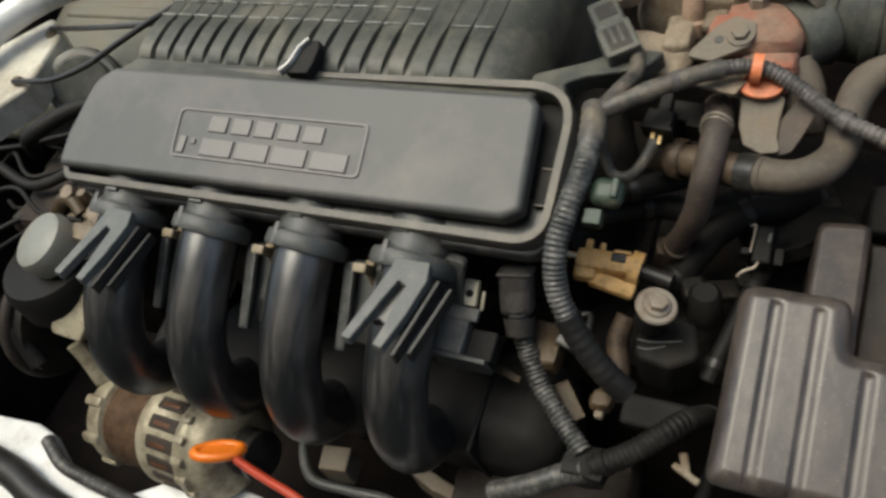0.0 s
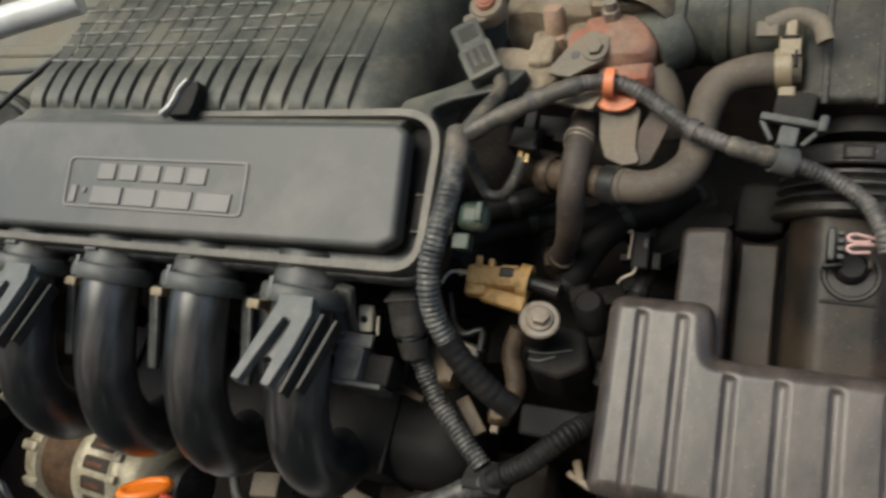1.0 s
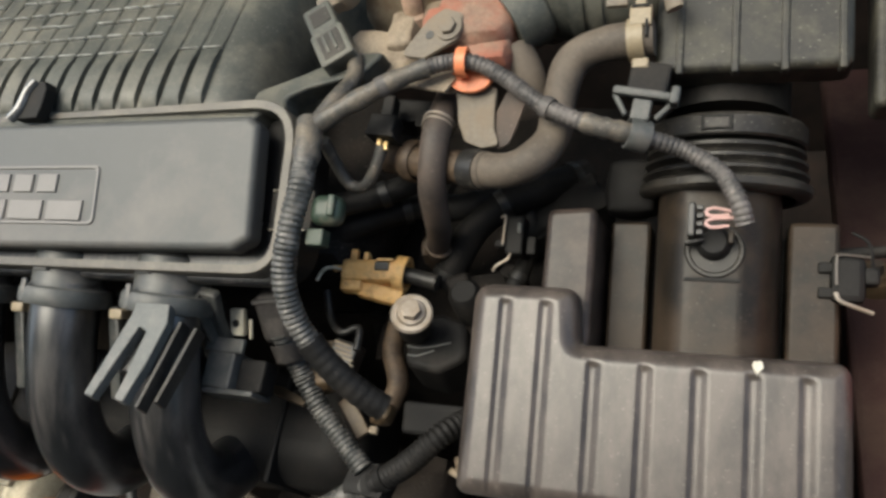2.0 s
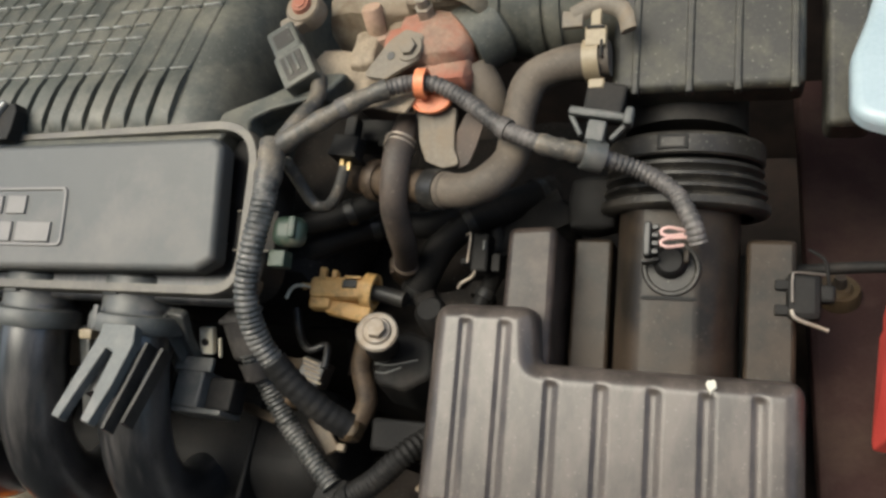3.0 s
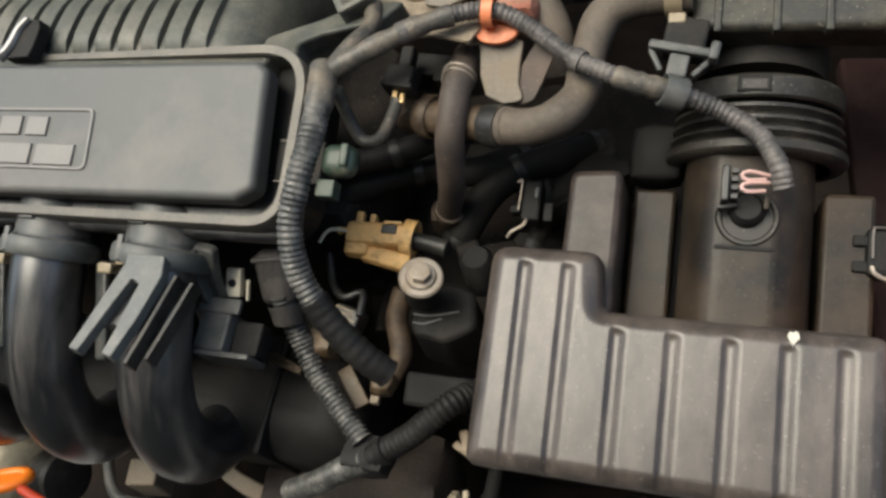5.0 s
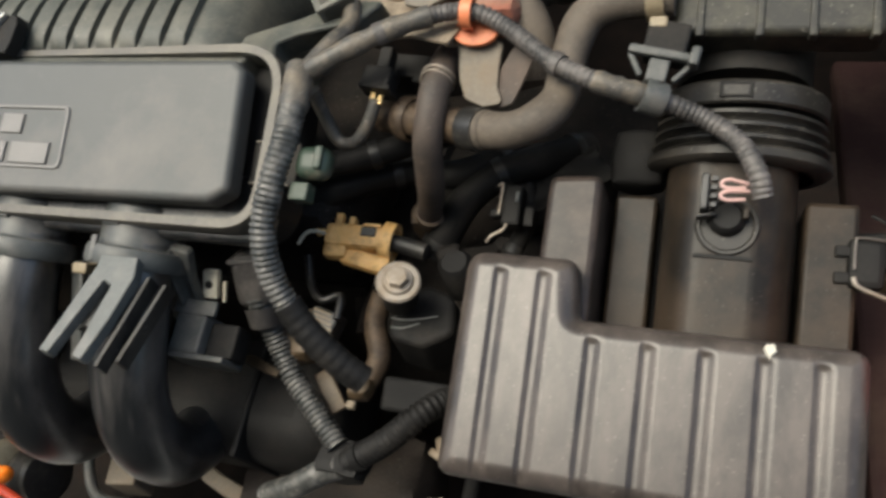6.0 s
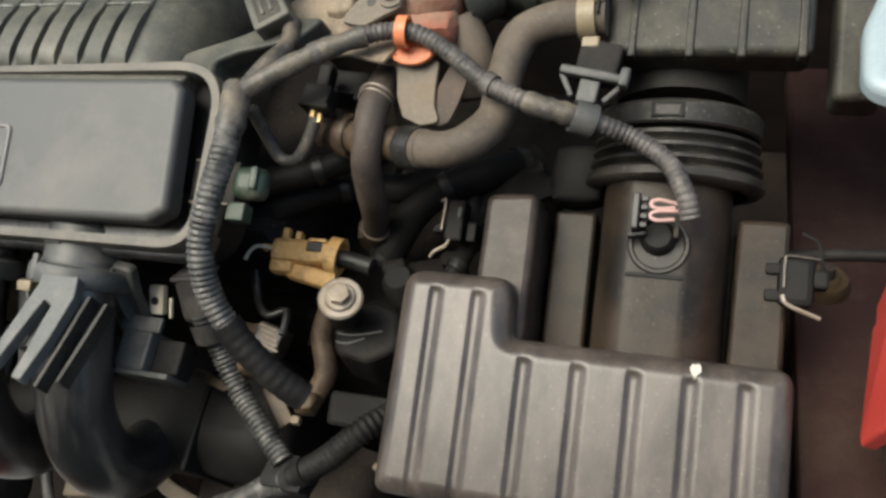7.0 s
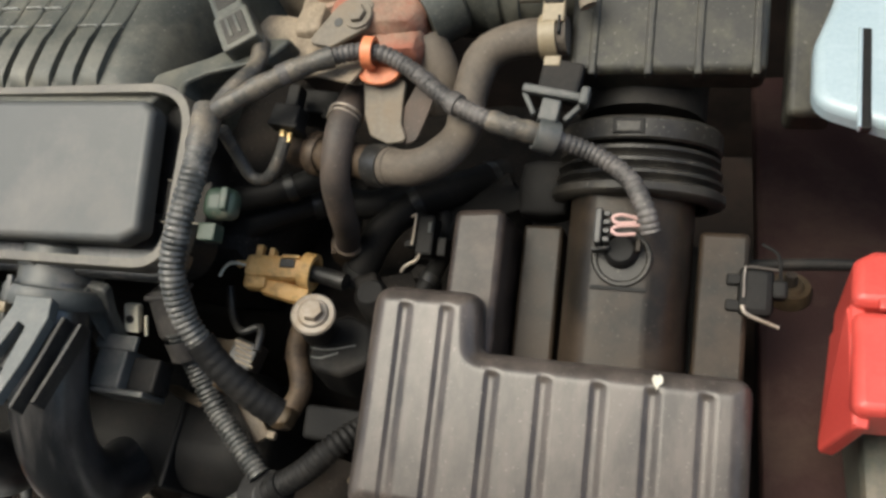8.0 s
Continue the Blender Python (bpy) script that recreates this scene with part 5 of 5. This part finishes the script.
part("stay", prism(rounded([(-0.079, -0.052), (-0.061, -0.052), (-0.0385, -0.060), (-0.038, -0.0655), (-0.062, -0.0595)], 0.002, 2), 0.752, 0.755, 0.0008, 2), OCHRE, ob_, "dull brass stay")

# ---- fittings under the cover ----
tb = thing("map_sensor_block", (-0.09, -0.02, 0.78), "brown alloy block with a bolt hole beside a black box", "sensor block")
part("block", rbox(0.011, 0.006, 0.019, 0.0015, at(-0.0775, -0.029, 0.806, -52)), CREAM, tb)
part("hole", lathe([(0, 0.001), (0.0026, 0.001), (0.0026, -0.002)], 16, at(-0.0775, -0.0312, 0.8082, 38)), BLACK, tb, "bolt hole")
part("pin", rbox(0.0022, 0.003, 0.014, 0.001, at(-0.0685, -0.032, 0.802, -52)), CREAM, tb)
part("flank", merge(prism(rounded([(-0.016, -0.040), (0.012, -0.040), (0.014, 0.010), (0.020, 0.034), (-0.016, 0.034)], 0.004, 3), -0.003, 0.003, 0.0015, 2, at(-0.094, -0.036, 0.812, 72, 0, -8)), rbox(0.004, 0.010, 0.07, 0.0015, at(-0.089, -0.042, 0.812, -14, 0, -8))), COLLAR, tb, "grey plastic flank with a rib")
part("black_box", merge(rbox(0.022, 0.026, 0.026, 0.002, at(-0.0815, -0.0605, 0.791, 12)), rbox(0.040, 0.004, 0.026, 0.0015, at(-0.072, -0.0745, 0.787, 12)), rbox(0.034, 0.020, 0.003, 0.001, at(-0.0700, -0.063, 0.777, 12)),
                        rbox(0.030, 0.010, 0.004, 0.001, at(-0.080, -0.0475, 0.8065, 12))), COLLAR, tb, "grey plastic box with a flange")
part("box_recess", rbox(0.020, 0.022, 0.018, 0.002, at(-0.0605, -0.061, 0.787, 12)), DULL, tb, "dark hollow of the box")
for x in (-0.3295, -0.242, -0.154):
    solo("manifold_stud", merge(rbox(0.011, 0.007, 0.014, 0.0015, at(x + 0.004, -0.043, 0.834, 30)), rbox(0.008, 0.010, 0.03, 0.002, at(x + 0.004, -0.036, 0.815))), BEIGE, "brown alloy stud between the intake pipes", "stud", "studs of the manifold")
    web = thing("manifold_web", (x, -0.05, 0.80), "grey plastic webs between two intake pipes", "web", "webs of the manifold")
    for d in (-0.0125, 0.0135):
        part("strip", rbox(0.009, 0.066, 0.006, 0.002, at(x + d, -0.060, 0.806, 35, 0, 3)), COLLAR, web)
    part("backing", rbox(0.034, 0.060, 0.004, 0.001, at(x, -0.050, 0.800, 35)), COLLAR, web, "recessed grey backing")
    part("window", rbox(0.015, 0.018, 0.004, 0.002, at(x + 0.001, -0.0695, 0.7885, 35)), DULL, web, "dark opening")
ml = thing("lower_manifold", (-0.19, -0.06, 0.62), "black plastic lower manifold body in the dark", "manifold")
part("body", rbox(0.40, 0.09, 0.10, 0.03, at(-0.205, -0.058, 0.675, 8), 5), DULL, ml)
for x in (-0.33, -0.245, -0.155, -0.07):
    part("rib", rbox(0.004, 0.096, 0.106, 0.02, at(x, -0.058, 0.675, 8), 4), DULL, ml)
solo("starter_motor", lump(0.14, 0.08, 0.10, at(-0.03, -0.09, 0.60), 0.006, 22), GRIME, "oily dark casting low in the bay", "starter motor")
for pts, y0 in (([(-0.160, -0.100), (-0.148, -0.096), (-0.128, -0.104), (-0.098, -0.112), (-0.096, -0.124), (-0.120, -0.120), (-0.142, -0.112)], 0.0), ([(-0.234, -0.108), (-0.206, -0.104), (-0.202, -0.126), (-0.229, -0.130)], 0.0), ([(-0.070, -0.068), (-0.050, -0.066), (-0.048, -0.082), (-0.068, -0.084)], 0.0)):
    solo("lower_bracket", prism(rounded(pts, 0.002, 2), 0.600, 0.630, 0.002, 2), STRAP, "dusty grey-brown bracket low at the front", "bracket", "brackets low at the front")
solo("lower_pipe", tube([(-0.252, -0.100, 0.640), (-0.247, -0.122, 0.632), (-0.228, -0.141, 0.630), (-0.190, -0.141, 0.630), (-0.150, -0.139, 0.628), (-0.10, -0.15, 0.60)], 0.0045, 12), COLLAR, "grey pipe bending low at the front", "pipe")
solo("lower_hose", tube([(-0.30, -0.19, 0.60), (-0.2, -0.20, 0.58), (-0.1, -0.19, 0.58), (0.02, -0.18, 0.6), (0.06, -0.12, 0.68)], 0.012, 14), BLACK, "black hose low at the front", "hose")
sol = thing("purge_fitting", (0.075, -0.11, 0.74), "small brassy pipe fitting beside the filter box", "fitting")
part("body", merge(rbox(0.020, 0.005, 0.006, 0.0015, at(0.084, -0.098, 0.747, 10, 0, -25)), rbox(0.006, 0.014, 0.005, 0.0015, at(0.082, -0.092, 0.749, 10, 0, 20))), CAST, sol)
part("nut", hexhead(0.0038, 0.007, at(0.080, -0.122, 0.737, 40)), ALLOY, sol)
part("tip", rbox(0.004, 0.010, 0.004, 0.001, at(0.088, -0.124, 0.742, 0, 0, 15)), ALLOY, sol)

# ---- left side: mount, reservoir, cables ----
ms = thing("engine_mount", (-0.51, -0.03, 0.74), "grey capped engine mount with a cast bracket", "engine mount")
part("cap", lathe([(0, 0.016), (0.020, 0.016), (0.028, 0.012), (0.031, 0.004), (0.031, -0.012), (0, -0.012)], 28, at(-0.520, -0.042, 0.772, 14, -12)), GREYTANK, ms, "grey rounded cap")
part("arm", lump(0.075, 0.05, 0.045, at(-0.485, -0.008, 0.755), 0.006, 40), CAST, ms)
part("casting", lump(0.040, 0.034, 0.022, at(-0.462, -0.004, 0.783, 0, 0, -25), 0.003, 60, 9, 0.5), TAN, ms, "tan cast lug")
part("elbow", tube([(-0.535, -0.006, 0.775), (-0.522, 0.000, 0.788), (-0.508, 0.001, 0.790), (-0.494, -0.008, 0.782)], 0.007, 12), OCHRE, ms, "brass-brown elbow")
part("elbow_nut", hexhead(0.008, 0.008, at(-0.512, 0.006, 0.792, 20)), TAN, ms)
part("stud", lathe([(0, 0.02), (0.005, 0.02), (0.006, 0)], 14, at(-0.500, 0.008, 0.775)), CAST, ms)
part("nut", hexhead(0.008, 0.007, at(-0.488, -0.004, 0.777)), CAST, ms)
part("rubber", lathe([(0, -0.02), (0.045, -0.02), (0.05, -0.03), (0.05, -0.06), (0, -0.06)], 28, at(-0.535, -0.05, 0.77)), DULL, ms)
pw = thing("drive_belt_pulley", (-0.58, -0.10, 0.66), "dark belt pulley at the engine's end", "pulley")
part("disc", lathe([(0, 0.02), (0.02, 0.02), (0.025, 0.012), (0.055, 0.012), (0.062, 0.018), (0.062, -0.01), (0, -0.01)], 36, at(-0.575, -0.06, 0.66, 0, -90)), BLACK, pw)
part("belt", tube([(-0.583, -0.06 + 0.064 * math.cos(a), 0.66 + 0.064 * math.sin(a)) for a in (2 * math.pi * k / 24 for k in range(25))], 0.007, 8), GRIME, pw)
for pts, r in (([(-0.62, 0.02, 0.80), (-0.57, 0.01, 0.79), (-0.52, 0.03, 0.80), (-0.46, 0.06, 0.82)], 0.008), ([(-0.64, -0.05, 0.74), (-0.60, -0.09, 0.72), (-0.56, -0.12, 0.66)], 0.014), ([(-0.62, 0.06, 0.78), (-0.58, 0.05, 0.82), (-0.52, 0.09, 0.83), (-0.46, 0.1, 0.80)], 0.012)):
    solo("side_hose", tube(pts, r * 0.7, 14), DULL, "black rubber hose at the engine's end", "hose", "hoses at the engine's end")
rng = random.Random(5)
for k in range(9):
    y0, z0 = rng.uniform(-0.05, 0.10), rng.uniform(0.74, 0.80)
    x0 = rng.uniform(-0.68, -0.60)
    pts = [(x0 + 0.045 * j, y0 + rng.uniform(-0.025, 0.025) + 0.012 * j, z0 + rng.uniform(-0.02, 0.012)) for j in range(5)]
    solo("thin_cable", tube(pts, rng.choice((0.0025, 0.003, 0.004)), 8), DULL, "thin black cable tangled at the engine's end", "cable", "cables at the engine's end")
rs = thing("fluid_reservoir", (-0.67, 0.18, 0.72), "dusty grey round reservoir by the wing", "reservoir")
DR = along((-0.640, 0.168, 0.775), (-0.590, 0.118, 0.825))
part("tank", lathe([(0, -0.05), (0.040, -0.05), (0.042, -0.044), (0.042, -0.004), (0.039, 0.002), (0.036, 0.003), (0, 0.003)], 36, DR), GREYTANK, rs)
part("cap", lathe([(0, 0.008), (0.031, 0.008), (0.034, 0.005), (0.034, 0.002)], 32, DR), HOUSING, rs, "darker round end face")
part("band", lathe([(0.042, -0.020), (0.0435, -0.019), (0.0435, -0.012), (0.042, -0.011)], 32, DR), BLACK, rs, "black band")
solo("support_loom", tube([(-0.56, -0.175, 0.592), (-0.518, -0.193, 0.600), (-0.481, -0.199, 0.602), (-0.442, -0.202, 0.600), (-0.40, -0.205, 0.592)], 0.0065, 14, ridge=0.0012, pitch=0.0034), LOOM, "black corrugated tube along the white support", "wiring loom", "wiring looms of the engine")
wr = thing("wing_rail", (-0.72, 0.15, 0.8), "cream painted inner wing rail", "wing rail")
part("rail", prism(rounded([(-0.80, 0.125), (-0.714, 0.236), (-0.678, 0.210), (-0.655, 0.118), (-0.70, 0.03), (-0.80, 0.0)], 0.008, 3), 0.78, 0.815, 0.004), PRIMER, wr)
for x, y in ((-0.690, 0.205), (-0.672, 0.125)):
    part("screw", merge(lathe([(0, 0.003), (0.006, 0.003), (0.007, 0)], 16, at(x, y, 0.815)), hexhead(0.0045, 0.006, at(x, y, 0.815))), CAST, wr)
part("edge_tube", tube([(-0.80, 0.04, 0.835), (-0.745, 0.122, 0.84), (-0.728, 0.176, 0.845), (-0.70, 0.217, 0.85), (-0.66, 0.252, 0.85), (-0.56, 0.31, 0.84)], 0.017, 16), WHITE, wr, "white hood seal tube")
for pts in ([(-0.690, 0.209, 0.820), (-0.597, 0.191, 0.84), (-0.498, 0.162, 0.87), (-0.417, 0.141, 0.895), (-0.372, 0.137, 0.912)], [(-0.672, 0.120, 0.820), (-0.604, 0.118, 0.83), (-0.542, 0.121, 0.85), (-0.476, 0.128, 0.88), (-0.427, 0.141, 0.90), (-0.392, 0.154, 0.912)]):
    solo("control_cable", tube(pts, 0.0030, 10), BLACK, "thin black control cable", "cable", "control cables")
bp_ = thing("bulkhead_panel", pose(-0.60, 0.30, 0.745, 14), "dusty olive pressed panel at the bulkhead", "panel")
part("sheet", rbox(0.44, 0.34, 0.02, 0.008), OLIVE, bp_, local=True)
for u, v, w in ((-0.12, -0.06, 0.16), (-0.10, 0.02, 0.20), (-0.10, 0.09, 0.20)):
    part("bead", rbox(w, 0.018, 0.008, 0.004, at(u, v, 0.010), 3), OLIVE, bp_, local=True)
part("plug", lathe([(0, 0.004), (0.010, 0.004), (0.013, 0.001), (0.013, -0.002)], 22, at(-0.04, -0.10, 0.010)), BLACK, bp_, "black rubber plug", local=True)
solo("dash_harness", lump(0.16, 0.10, 0.08, at(-0.47, 0.22, 0.735), 0.012, 18), GRIME, "dark bundle of parts at the bulkhead", "harness")

# ---- dark clutter deep in the bay ----
ec = thing("end_casing", (-0.55, 0.05, 0.6), "oily timing end casing of the engine", "casing")
part("case", lump(0.12, 0.20, 0.20, at(-0.535, 0.07, 0.68), 0.008, 22), GRIME, ec)
part("tensioner", lathe([(0, 0.02), (0.02, 0.02), (0.026, 0.014), (0.028, 0), (0, 0)], 24, at(-0.50, -0.03, 0.72, 60, 0, -30)), BLACK, ec)
for pts, r in (([(-0.045, 0.045, 0.830), (-0.009, 0.050, 0.836), (0.015, 0.058, 0.835), (0.041, 0.073, 0.833), (0.075, 0.095, 0.825)], 0.008),
               ([(-0.060, 0.030, 0.800), (-0.014, 0.046, 0.812), (0.013, 0.061, 0.810), (0.036, 0.072, 0.806), (0.066, 0.072, 0.805), (0.10, 0.10, 0.80)], 0.0095),
               ([(0.050, 0.030, 0.770), (0.071, 0.058, 0.795), (0.091, 0.077, 0.800), (0.113, 0.092, 0.797), (0.14, 0.12, 0.78)], 0.011),
               ([(0.10, 0.10, 0.80), (0.11, 0.06, 0.78), (0.10, 0.02, 0.775), (0.085, -0.03, 0.75)], 0.006),
               ([(0.12, 0.02, 0.77), (0.115, -0.03, 0.76), (0.10, -0.07, 0.73), (0.09, -0.12, 0.69)], 0.005)):
    bh = thing("bay_hose", pts[1], "black rubber hose deep in the bay", "hose", "hoses deep in the bay")
    part("hose", tube(pts, r, 14), DULL, bh)
    line = spline(pts, 0.004)
    for q in (2, len(line) // 2, len(line) - 4):
        part("band", lathe([(r, -0.003), (r + 0.0012, -0.003), (r + 0.0014, 0), (r + 0.0012, 0.003), (r, 0.003)], 16, along(line[q], line[q + 1])), BLACK, bh)
solo("select_lever", merge(rbox(0.050, 0.016, 0.008, 0.002, at(0.085, 0.030, 0.772, 0, 12, 24)), rbox(0.016, 0.016, 0.014, 0.003, at(0.066, 0.022, 0.780, 10, 0, 24)), hexhead(0.006, 0.010, at(0.098, 0.036, 0.772))), GEAR, "oily shift lever on top of the gearbox, darkened for shade", "lever")
solo("bay_harness", lump(0.07, 0.04, 0.035, at(0.125, 0.085, 0.775, 0, 0, 30), 0.006, 40), DULL, "taped black harness bundle deep in the bay", "harness")
solo("vent_cap", lathe([(0, 0.010), (0.008, 0.010), (0.011, 0.006), (0.011, -0.02), (0, -0.02)], 20, at(0.076, 0.008, 0.790)), DULL, "small black breather cap on the gearbox", "cap")
